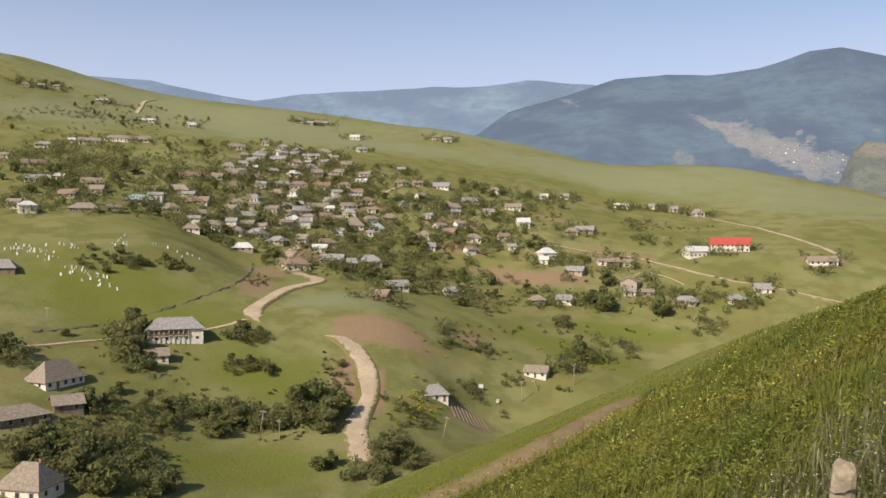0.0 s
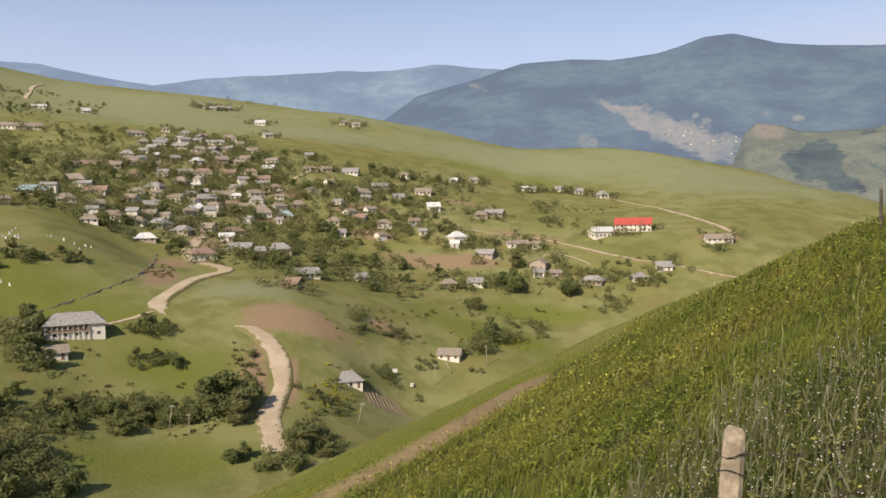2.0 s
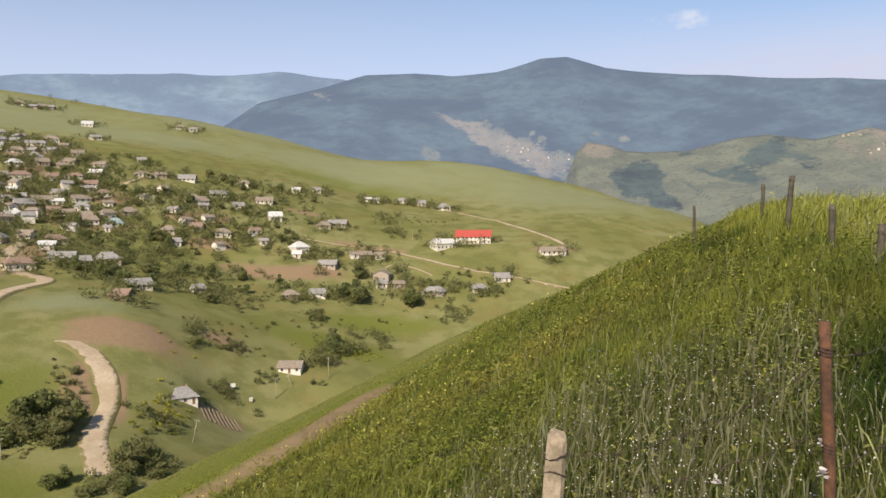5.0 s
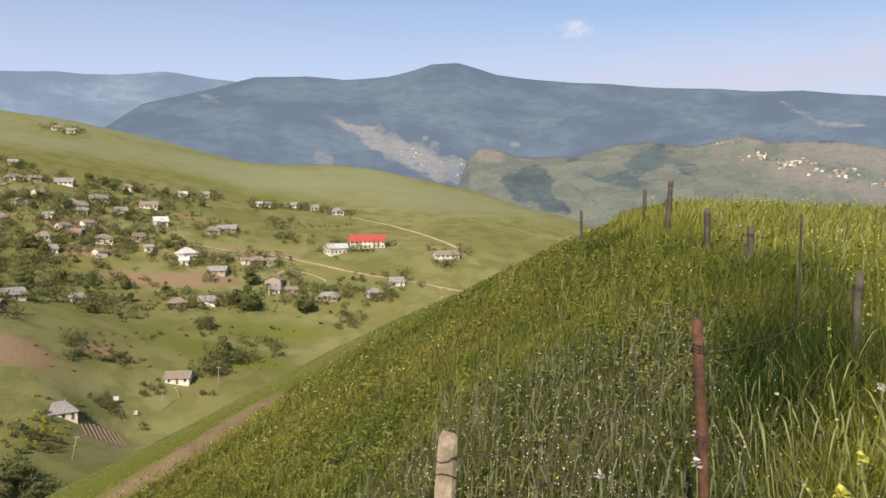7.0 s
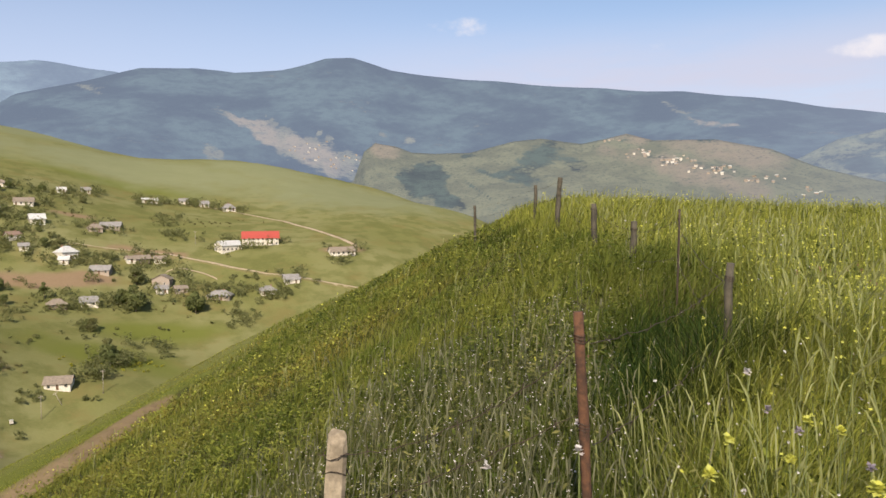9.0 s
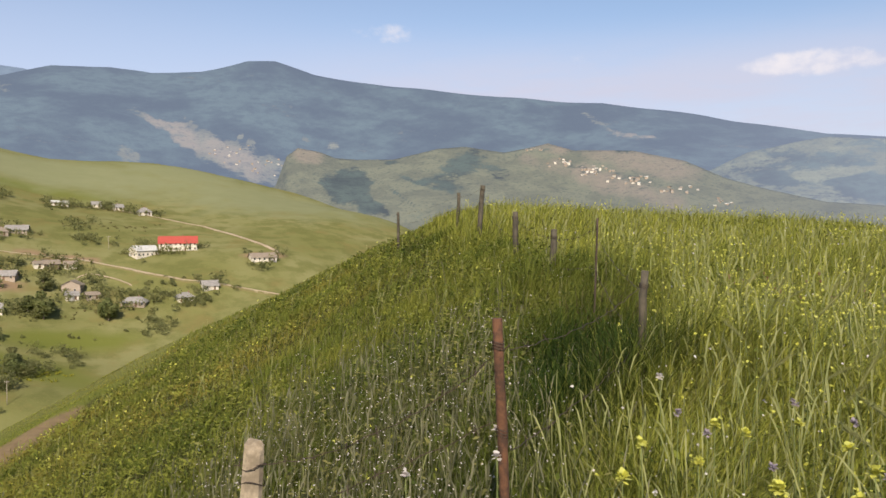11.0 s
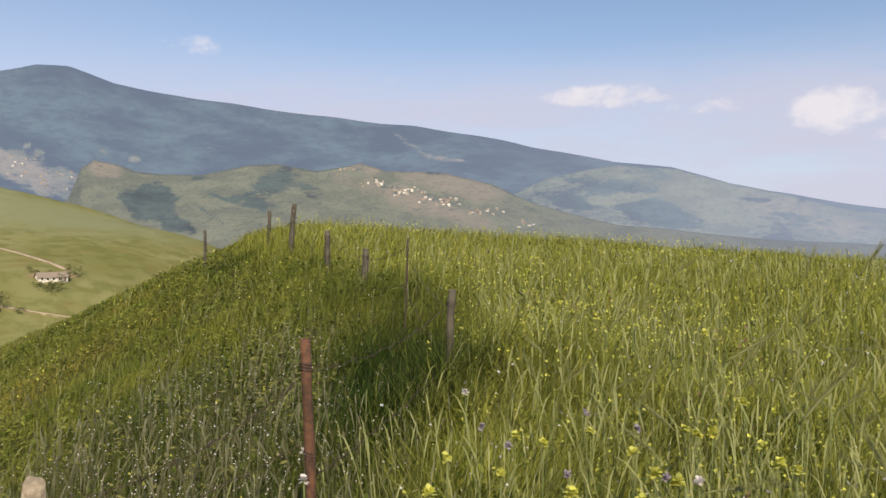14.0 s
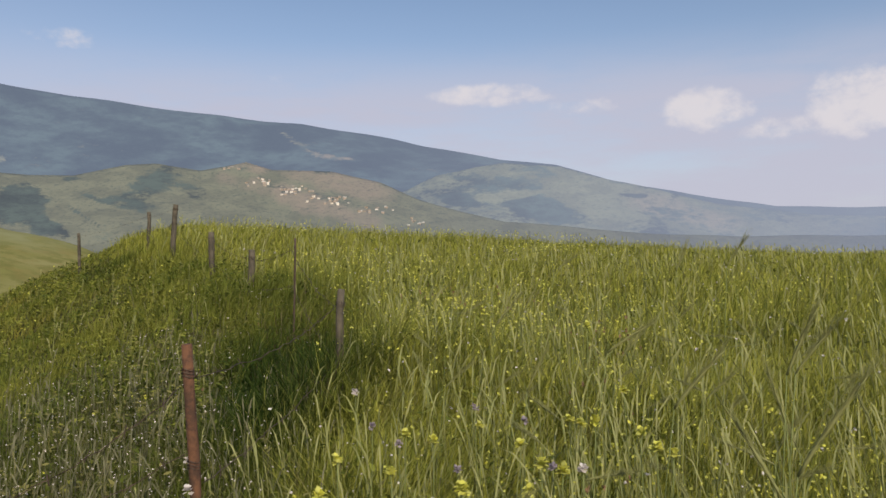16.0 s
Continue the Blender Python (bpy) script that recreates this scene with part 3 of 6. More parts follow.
def house(x, y, turn, L, W, H, roof, wall, windows=True, pitch=0.0):
    dice = house_dice
    W, H = W * 1.1, max(2.3, 0.92 * H)
    z = min(ground_at(x, y) + 0.1, min(ground_at(x + dx, y + dy) for dx in (-L / 3, L / 3) for dy in (-W / 2, W / 2)) + 0.5)
    low = min(ground_at(x + dx, y + dy) for dx in (-L / 2, L / 2) for dy in (-W / 2, W / 2)) - z - 0.5
    hip = dice.random() < 0.55 and L > 7.5
    size = "small" if L < 8 else "long" if L > 16 else "village"
    tall = "two-storey " if H > 4.5 else ""
    ob = thing("house" if wall != "d" else "barn", x, y, z, turn, f"{size} {tall}{WALLS[wall][1]} {'house' if wall != 'd' else 'barn'} with {ROOF_WORD[roof]} {'hipped' if hip else 'gable'} roof{'' if tall else ' on the hillside'}",
               "house" if wall != "d" else "barn", "village houses")
    rise = W * (pitch or dice.uniform(0.24, 0.36))
    bm = box(bmesh.new(), -L / 2, L / 2, -W / 2, W / 2, low, H)
    if not hip:
        for s in (-1, 1):
            vs = [bm.verts.new((s * L / 2, b, h)) for b, h in ((-W / 2, H), (W / 2, H), (0, H + rise - 0.02))]
            ins = [bm.verts.new((s * (L / 2 - 0.2), b, h)) for b, h in ((-W / 2, H), (W / 2, H), (0, H + rise - 0.02))]
            bm.faces.new(vs)
            bm.faces.new(ins[::-1])
    part("wall", bm, WALLS[wall][0], ob)
    r = part("roof", roof_mesh(L, W, H, rise, hip), ROOFS[roof][0], ob, ROOFS[roof][1])
    if dice.random() < 0.6 and wall != "d":
        cx = dice.uniform(-0.3, 0.3) * L
        part("chimney", box(bmesh.new(), cx - 0.25, cx + 0.25, 0.3, 0.8, H + rise - 0.8, H + rise + 0.7), BRICK, r)
    if not windows:
        return ob
    count = max(1, int(L / 2.6))
    door = dice.randrange(count)
    for floor in range(2 if H > 4.5 else 1):
        for i in range(count):
            cx = (i + 0.5) / count * L - L / 2
            zb = 0.9 + floor * 2.6
            if i == door and floor == 0:
                part("door", box(bmesh.new(), cx - 0.45, cx + 0.45, -W / 2 - 0.05, -W / 2 + 0.02, 0.0, 2.0), DOOR_WOOD, ob)
            elif zb + 1.2 < H + 0.1:
                f = part("window", box(bmesh.new(), cx - 0.56, cx + 0.56, -W / 2 - 0.06, -W / 2 + 0.02, zb - 0.08, zb + 1.2), FRAME_WOOD, ob)
                part("pane", box(bmesh.new(), cx - 0.46, cx + 0.46, -W / 2 - 0.08, -W / 2, zb, zb + 1.1), DARK_PANE, f)
    for s in (-1, 1):
        for b in ((-0.22, 0.22) if W > 7 else (0.0,)):
            if H > 2.3:
                f = part("window", box(bmesh.new(), min(s * L / 2 - 0.02, s * L / 2 + s * 0.06), max(s * L / 2 - 0.02, s * L / 2 + s * 0.06), b * W - 0.5, b * W + 0.5, 0.85, 2.05), FRAME_WOOD, ob)
                part("pane", box(bmesh.new(), min(s * L / 2, s * (L / 2 + 0.08)), max(s * L / 2, s * (L / 2 + 0.08)), b * W - 0.4, b * W + 0.4, 0.93, 1.97), DARK_PANE, f)
    return ob



house(-110, 225, 66, 13.0, 7.6, 3.0, 'b', 'p', pitch=0.55)
house(-101, 213, 33, 7.2, 6.8, 2.6, 'b', 'd')
house(-108, 200, 49, 13.8, 8.3, 2.6, 'b', 'd')
house(-88, 169, -11, 10.0, 7.4, 3.4, 'b', 'p', pitch=0.5)
house(-92, 256, 25, 6.1, 5.2, 2.6, 'b', 'p')
house(-164, 298, 19, 7.7, 7.3, 2.6, 'g', 'd')
house(-148, 824, 10, 8.8, 7.6, 2.6, 'b', 'p')
house(-136, 819, -5, 7.8, 6.5, 2.6, 'g', 's')
house(-130, 826, 24, 7.0, 6.7, 2.6, 'b', 'p')
house(-123, 827, -1, 7.0, 6.7, 2.6, 'g', 'd')
house(-84, 760, 3, 9.1, 8.1, 2.6, 'w', 'p')
house(-7, 787, 10, 8.2, 7.7, 2.6, 'b', 'p')
house(5, 775, -10, 7.4, 6.5, 2.6, 'g', 'p')
house(-161, 621, 27, 12.8, 6.9, 2.6, 'b', 'p')
house(-124, 600, 16, 9.2, 8.5, 2.6, 'w', 'p')
house(-119, 578, -2, 10.4, 7.1, 2.6, 'g', 'p')
house(-102, 545, 30, 8.6, 7.6, 2.6, 'w', 'p')
house(-99, 599, -0, 13.4, 6.9, 2.6, 'g', 'p')
house(-94, 565, 15, 9.7, 7.9, 2.6, 'g', 'p')
house(-95, 524, 13, 12.1, 8.3, 3.9, 't', 'p')
house(-74, 563, -8, 8.9, 7.2, 2.6, 'b', 'p')
house(-76, 554, 14, 6.7, 5.7, 2.6, 'b', 's')
house(-137, 524, 22, 10.0, 6.6, 2.6, 't', 'p')
house(-131, 503, 2, 8.2, 7.7, 2.6, 't', 'p')
house(-117, 545, 36, 6.5, 5.6, 2.6, 'g', 's')
house(-105, 505, -14, 9.8, 7.2, 2.6, 'b', 's')
house(-95, 501, 5, 4.9, 4.2, 2.6, 'w', 'p')
house(-79, 495, 20, 10.9, 7.5, 2.6, 'b', 's')
house(-72, 508, -16, 6.5, 5.6, 2.6, 'g', 'p')
house(-71, 495, 9, 6.5, 5.5, 2.6, 'w', 'p')
house(-60, 503, 28, 9.6, 6.6, 2.6, 'b', 'p')
house(-57, 489, -7, 8.0, 6.5, 3.9, 'g', 'p')
house(-71, 480, 14, 6.2, 5.2, 2.6, 't', 's')
house(-63, 479, 4, 5.6, 4.7, 2.6, 'b', 'p')
house(-53, 472, 15, 10.5, 8.1, 3.4, 'b', 'p', pitch=0.5)
house(-39, 473, -4, 9.0, 7.7, 2.6, 'c', 'p')
house(-33, 490, 22, 8.6, 6.6, 2.6, 'b', 's')
house(-42, 462, 3, 3.5, 2.9, 2.6, 'g', 'p')
house(-64, 433, 34, 11.1, 6.9, 2.6, 't', 'p')
house(-65, 420, 4, 7.0, 6.7, 2.6, 'w', 'p')
house(-71, 385, 27, 12.0, 7.2, 3.6, 't', 'p')
house(-56, 403, -4, 11.4, 7.5, 2.6, 'g', 's')
house(-48, 401, 13, 7.7, 6.7, 2.6, 'g', 'd')
house(-38, 413, 8, 11.9, 8.1, 3.1, 'g', 's')
house(-22, 374, 22, 10.4, 6.6, 2.6, 'g', 'p')
house(-26, 340, -23, 7.1, 6.7, 2.6, 't', 'd')
house(-11, 472, -19, 8.9, 7.7, 2.6, 'b', 'p')
house(-8, 455, 11, 6.2, 5.2, 2.6, 'g', 'p')
house(2, 521, 25, 9.8, 8.3, 2.6, 'b', 'p')
house(-1, 560, -10, 10.8, 7.1, 2.6, 'g', 'p')
house(-18, 558, 16, 6.8, 5.8, 2.6, 'b', 's')
house(-31, 590, 2, 5.6, 4.8, 2.6, 'g', 'p')
house(-146, 654, 16, 5.9, 5.1, 2.6, 'b', 'p')
house(-129, 546, 7, 5.0, 4.3, 2.6, 'w', 'p')
house(4, 516, 22, 12.7, 8.5, 3.1, 'b', 'p')
house(18, 534, 17, 11.5, 6.6, 2.6, 'g', 'p')
house(8, 508, -0, 5.9, 5.1, 2.6, 'g', 's')
house(37, 571, -10, 8.9, 7.3, 2.6, 'b', 'p')
house(29, 513, 8, 6.5, 5.5, 2.6, 'g', 'p')
house(47, 532, -8, 10.4, 8.2, 2.6, 'b', 'p')
house(50, 497, 1, 7.7, 7.3, 3.4, 'w', 'p')
house(10, 488, 29, 6.1, 5.1, 3.6, 'b', 'p')
house(4, 477, -15, 6.5, 5.5, 2.6, 't', 'p')
house(18, 472, 4, 8.6, 7.5, 3.4, 'b', 'p')
house(36, 475, 18, 6.4, 5.4, 2.6, 't', 'p')
house(40, 462, -2, 4.4, 3.7, 2.6, 'g', 'p')
house(59, 455, 21, 8.4, 8.0, 4.2, 'w', 'p')
house(57, 448, -14, 4.5, 3.9, 2.6, 'w', 'p')
house(73, 439, -25, 9.7, 6.7, 2.6, 'g', 's')
house(90, 451, 4, 5.1, 4.3, 2.6, 'b', 'p')
house(105, 450, -12, 5.8, 4.9, 2.6, 'b', 'p')
house(96, 452, -1, 7.4, 7.0, 2.6, 'b', 'd')
house(100, 424, 63, 8.3, 7.9, 4.2, 'b', 's')
house(97, 414, -7, 5.7, 4.9, 2.1, 'g', 'p')
house(106, 413, 1, 5.8, 4.9, 2.1, 'b', 's')
house(61, 400, -9, 7.5, 7.1, 2.1, 'g', 'p')
house(47, 397, -0, 7.6, 7.2, 2.1, 'b', 'd')
house(3, 388, 30, 5.4, 4.6, 2.6, 'g', 'p')
house(73, 577, -4, 5.3, 4.5, 2.6, 'w', 'p')
house(90, 591, 1, 5.3, 4.5, 2.6, 'g', 'p')
house(129, 592, -6, 4.4, 3.8, 2.6, 'w', 'p')
house(135, 593, 2, 4.8, 4.0, 2.6, 'w', 'p')
house(156, 592, -7, 6.0, 5.1, 2.6, 'g', 'p')
house(89, 498, -20, 11.1, 7.5, 2.6, 'g', 's')
house(79, 492, 0, 7.6, 6.7, 2.1, 'b', 's')
house(-3, 275, 12, 8.1, 7.7, 2.9, 'g', 'p')
house(37, 312, -18, 8.6, 7.2, 2.3, 'b', 'p')
house(-336, 788, 22, 12.2, 8.0, 2.6, 'w', 'p')
house(-272, 739, 15, 11.4, 7.8, 2.1, 'w', 'p')
house(-232, 735, 34, 7.3, 7.0, 2.6, 'w', 'p')
house(-388, 769, 13, 8.1, 7.1, 2.6, 'g', 'p')
house(-380, 785, 21, 8.0, 7.6, 2.6, 'b', 'p')
house(-396, 756, 14, 9.1, 7.1, 2.6, 'b', 's')
house(-258, 582, 22, 14.4, 7.8, 3.1, 'b', 'p')
house(-244, 597, 6, 16.8, 6.5, 3.1, 'b', 'p')
house(-229, 602, 22, 16.3, 7.0, 2.6, 'b', 'p')
house(-271, 583, 12, 4.4, 3.8, 2.6, 'w', 'p')
house(-282, 564, 18, 11.6, 8.1, 2.6, 'g', 'p')
house(-160, 509, 18, 33.4, 8.1, 2.6, 't', 'p')
house(-145, 511, 8, 7.1, 6.7, 2.6, 'b', 'p')
house(-139, 525, 17, 7.2, 6.8, 3.1, 'b', 'p')
house(-157, 472, 1, 15.1, 8.2, 3.1, 'b', 's')
house(-166, 435, 15, 14.9, 7.9, 3.1, 'c', 's')
house(-202, 459, 24, 11.4, 8.4, 2.6, 'b', 's')
house(-194, 445, 6, 9.3, 7.6, 2.6, 'b', 's')
house(-200, 427, -2, 9.8, 8.2, 2.6, 't', 's')
house(-232, 456, 21, 13.2, 7.5, 2.6, 'g', 'p')
house(-224, 466, 13, 4.9, 4.1, 2.6, 'w', 'p')
house(-256, 497, 34, 12.7, 8.0, 2.6, 't', 'p')
house(-282, 511, 14, 6.9, 5.9, 2.6, 'b', 'p')
house(-199, 381, 34, 7.6, 7.2, 4.2, 'w', 'p')
house(-210, 391, 4, 6.1, 5.2, 3.6, 'b', 'p')
house(-176, 391, 15, 13.1, 7.7, 2.6, 'b', 'd')
house(-165, 399, 19, 6.0, 5.1, 2.6, 'b', 's')
house(-148, 433, 21, 10.3, 7.9, 2.6, 'b', 'p')
house(-141, 461, -2, 11.6, 6.8, 2.6, 't', 'p')
house(-135, 436, 29, 9.2, 7.8, 2.6, 'b', 'p')
house(-122, 423, -4, 12.1, 7.9, 3.1, 'b', 'p')
house(-127, 402, 14, 8.2, 6.6, 2.3, 'b', 'p')
house(145, 456, 15, 13.5, 7.0, 4.2, 'w', 'p')
house(166, 460, -20, 21.0, 9.5, 5.2, 'r', 'p', pitch=0.36)
house(199, 418, -8, 14.1, 6.9, 2.6, 'b', 'p')
house(122, 398, -34, 11.4, 6.6, 2.6, 'g', 's')
house(144, 391, -5, 7.8, 7.3, 2.6, 'g', 'p')
house(159, 396, -11, 7.6, 7.2, 2.1, 'g', 'p')
house(181, 567, -9, 8.6, 8.2, 2.3, 'g', 'p')
house(168, 583, -3, 6.2, 5.3, 2.3, 'g', 'p')
house(-116, 487, -22, 10.5, 6.0, 3.2, 'g', 'p')
house(-101, 402, 12, 9.9, 6.3, 2.6, 'w', 's')
house(-92, 441, 14, 8.7, 6.2, 2.6, 'b', 's')
house(-88, 425, -18, 10.5, 7.8, 2.4, 'g', 's')
house(-88, 554, 24, 7.5, 7.8, 3.2, 'b', 's')
house(-113, 629, -21, 10.8, 7.4, 2.4, 'b', 'p')
house(-79, 529, 7, 7.2, 6.7, 3.2, 't', 'p')
house(-86, 483, 27, 10.0, 6.8, 3.2, 'g', 'p')
house(-49, 515, 18, 9.0, 7.4, 2.4, 't', 'p')
house(-111, 425, -8, 9.7, 6.3, 2.6, 'b', 'p')
house(-55, 565, -14, 7.7, 6.2, 2.4, 'b', 'p')
house(-111, 456, 28, 8.4, 6.3, 3.2, 'g', 'p')
house(-56, 548, -12, 7.5, 6.8, 2.4, 'w', 's')
house(-145, 539, 10, 8.1, 7.2, 3.2, 'g', 'p')
house(-105, 520, 17, 7.9, 6.0, 2.4, 'g', 's')
house(-71, 585, 11, 7.1, 6.5, 2.6, 'b', 'p')
house(-92, 619, 7, 10.5, 6.1, 3.2, 'b', 'p')
house(-101, 431, -29, 10.8, 7.2, 2.6, 'g', 'p')
house(-77, 435, -18, 7.9, 6.2, 2.4, 'b', 'p')
house(-109, 441, -2, 9.1, 6.7, 3.2, 'b', 'p')
house(-67, 538, -5, 10.6, 7.0, 2.6, 't', 'p')
house(-135, 565, -22, 7.2, 6.4, 2.6, 'g', 'p')
house(-68, 665, 28, 7.4, 6.6, 2.4, 'g', 'p')
house(-123, 475, 4, 8.8, 6.4, 2.6, 'b', 'p')
house(-29, 555, 6, 10.8, 7.3, 2.6, 'b', 'p')
house(-129, 645, 18, 9.0, 6.9, 2.4, 'g', 'p')
house(-58, 528, -6, 10.6, 7.0, 2.4, 't', 'p')
house(-102, 476, -11, 8.5, 6.4, 3.2, 'b', 'p')
house(-105, 558, 6, 9.2, 7.9, 2.4, 't', 'p')
house(-105, 572, -10, 10.0, 6.3, 2.6, 'b', 'p')
house(-87, 581, -29, 9.2, 6.1, 3.2, 'g', 's')
house(-122, 459, -19, 7.4, 6.3, 3.2, 'b', 'p')
house(-145, 582, 25, 8.5, 7.5, 3.2, 'b', 's')
house(-89, 467, 16, 10.4, 7.1, 2.4, 'w', 'p')


# sheds and cottages packed between the larger houses
taken = [(o.matrix_basis.translation.x, o.matrix_basis.translation.y) for o in scene.objects if o.get("group") == "village houses"]
shed_dice = random.Random(19)
for cx, cy, rx, ry, count in ((-100, 560, 42, 62, 12), (-72, 490, 34, 42, 12), (-125, 450, 38, 34, 6), (-5, 490, 46, 40, 5)):
    for i in range(count):
        for attempt in range(12):
            a, r = shed_dice.uniform(0, 6.2832), math.sqrt(shed_dice.random())
            x, y = cx + rx * r * math.cos(a), cy + ry * r * math.sin(a)
            if min(math.hypot(x - p, y - q) for p, q in taken) > 8.2 and abs(x + 79) + abs(y - 420) > 14:
                taken.append((x, y))
                house(x, y, shed_dice.uniform(-50, 50), shed_dice.uniform(4.5, 8.0), shed_dice.uniform(4.0, 5.5), shed_dice.choice((2.4, 3.0, 3.6, 4.4)), shed_dice.choice("gbbggw"), shed_dice.choice("pppsp"), windows=i % 2 == 0)
                break


def long_house(x, y, turn, L, W):
    """The big old house: white ground floor, dark upper gallery with posts, wide hipped roof."""
    z = ground_at(x, y) - 0.3
    ob = thing("farmhouse", x, y, z, turn, "long white farmhouse with dark upper gallery and grey hipped roof", "house", "village houses")
    part("wall", box(bmesh.new(), -L / 2, L / 2, -W / 2, W / 2, -3, 3.9), WALLS["p"][0], ob)
    # a dark panel stands in for the shaded opening behind the posts
    part("gallery", box(bmesh.new(), -L / 2 + 0.4, L / 2 - 4.5, -W / 2 - 0.06, -W / 2 + 0.1, 2.1, 3.6), WALLS["d"][0], ob, "dark timber panel for the shade inside the gallery")
    for i in range(9):
        cx = -L / 2 + 0.6 + i * (L - 5.5) / 8
        part("gallery_post", box(bmesh.new(), cx - 0.12, cx + 0.12, -W / 2 - 0.5, -W / 2 - 0.3, -1, 3.9), FRAME_WOOD, ob)
    part("gallery_rail", box(bmesh.new(), -L / 2 + 0.4, L / 2 - 4.5, -W / 2 - 0.5, -W / 2 - 0.42, 1.6, 2.2), DOOR_WOOD, ob)
    part("gallery_floor", box(bmesh.new(), -L / 2 + 0.2, L / 2 - 4.2, -W / 2 - 0.5, -W / 2, 1.4, 1.6), FRAME_WOOD, ob)
    for i in range(5):
        cx = -L / 2 + 3 + i * (L - 5) / 4
        f = part("window", box(bmesh.new(), cx - 0.6, cx + 0.6, -W / 2 - 0.06, -W / 2 + 0.02, 0.1, 1.2), FRAME_WOOD, ob)
        part("pane", box(bmesh.new(), cx - 0.48, cx + 0.48, -W / 2 - 0.09, -W / 2, 0.2, 1.1), DARK_PANE, f)
    r = part("roof", roof_mesh(L + 0.2, W + 0.4, 4.1, 3.2, True), ROOFS["g"][0], ob, "broad weathered grey roof")
    part("chimney", box(bmesh.new(), -2.3, -1.7, 0.2, 0.8, 6.4, 7.8), BRICK, r)
    return ob


long_house(-92, 273, 20, 18.0, 8.6)



# ---- roads and tracks ----
def spline(points, step):
    """Evenly spaced points along a smooth line through the given ones."""
    p = np.array([points[0]] + list(points) + [points[-1]], float)
    out = []
    for i in range(1, len(p) - 2):
        k = max(2, int(np.hypot(*(p[i + 1] - p[i])) / step))
        for t in np.arange(k) / k:
            a, b, c, d = p[i - 1], p[i], p[i + 1], p[i + 2]
            out.append(0.5 * (2 * b + (c - a) * t + (2 * a - 5 * b + 4 * c - d) * t * t + (3 * b - a - 3 * c + d) * t ** 3))
    out.append(p[-2])
    return np.array(out)


def road(name, points, width, label, lift=0.3, seed=1):
    line = spline(points, 1.5)
    d = np.gradient(line, axis=0)
    d /= np.hypot(d[:, 0], d[:, 1])[:, None]
    side = np.stack([d[:, 1], -d[:, 0]], 1)
    across = np.array([-1.25, -1, -0.5, 0, 0.5, 1, 1.25])
    w = width / 2 * (1.1 + 0.06 * waves(line[:, 0], line[:, 1], 9.0, seed))
    x = line[:, 0][:, None] + side[:, 0][:, None] * across * w[:, None]
    y = line[:, 1][:, None] + side[:, 1][:, None] * across * w[:, None]
    z = height(x, y)
    mid = z[:, 3][:, None]
    z = mid * 0.75 + z * 0.25 + lift - 0.03 * waves(x, y, 1.5, 7)
    run = np.arange(len(line))
    z = z - 0.9 * np.clip(1 - np.minimum(run, run[::-1]) / 4.0, 0, 1)[:, None]
    z[:, 0], z[:, -1] = height(x[:, 0], y[:, 0]) - 0.4, height(x[:, -1], y[:, -1]) - 0.4
    me = grid_mesh(name, x, y, z, ROAD_DIRT)
    add_masks(me, x, y, {"edge": np.broadcast_to(np.array([1.0, 0.75, 0.2, 0.12, 0.2, 0.75, 1.0]), x.shape)})
    return tagged(new(name, me), label, "road", kind="structure")


road("road", [(-22, 212), (-23, 221), (-26, 236), (-26, 251), (-25, 263), (-27, 275), (-33, 286), (-41, 293)], 6.6, "pale dusty gravel road climbing from the valley bottom", seed=2)
road("upper_road", [(-66, 299), (-72, 303), (-74, 313), (-71, 328), (-66, 349), (-58, 367), (-62, 374),
              (-74, 381), (-79, 393), (-79, 412), (-77, 432), (-84, 450)], 6.6, "pale dusty gravel road winding up to the village", seed=2)
road("village_street", [(-84, 450), (-98, 458), (-113, 471), (-121, 511), (-128, 552), (-144, 639)], 4.0, "narrow dirt street between the houses", seed=3)
road("farm_track", [(60, 470), (81, 466), (104, 462), (125, 446), (143, 422), (153, 408), (176, 388), (200, 372)], 3.6, "beige earth farm track along the slope", seed=4)
road("upper_track", [(120, 600), (157, 589), (185, 558), (205, 510), (211, 450), (213, 425)], 3.0, "beige earth track on the pasture", seed=5)
road("ridge_path", [(-296, 770), (-303, 799), (-310, 830), (-306, 850)], 4.0, "bare path over the ridge", seed=6)
road("short_track", [(-40, 532), (-27, 554), (-16, 570), (0, 572)], 3.4, "short bare track above the houses", seed=7)
road("yard_track", [(-140, 236), (-126, 244), (-116, 257), (-103, 270), (-90, 279), (-79, 290), (-72, 302)], 2.4, "faint earth track past the old house", lift=0.2, seed=8)
road("garden_path", [(101, 436), (112, 440), (120, 432), (128, 415)], 1.6, "narrow earth path curving round a garden", lift=0.2, seed=9)


def field_wall():
    line = spline([(-131, 254), (-116, 278), (-105, 293), (-93, 318), (-88, 335), (-88, 360), (-92, 385)], 0.9)
    rows = []
    for i, (x, y) in enumerate(line):
        h = 0.45 + 0.2 * math.sin(i * 1.7) + 0.2 * math.sin(i * 0.37)
        x, y = x + 0.5 * math.sin(i * 0.9), y + 0.4 * math.sin(i * 0.53)
        rows.append([(x - 0.45, y, -0.3), (x - 0.22, y - 0.05, h), (x + 0.2, y + 0.05, h * 0.9), (x + 0.45, y, -0.3)])
    a = np.array(rows)
    z = height(line[:, 0], line[:, 1])[:, None] + a[:, :, 2]
    mat = patchy("dark_field_wall", (0.1, 0.1, 0.06), (0.16, 0.13, 0.09), 0.6)
    return tagged(new("field_wall", grid_mesh("field_wall", a[:, :, 0], a[:, :, 1], z, mat)), "low dark overgrown stone wall round a field", "wall", kind="structure")


field_wall()


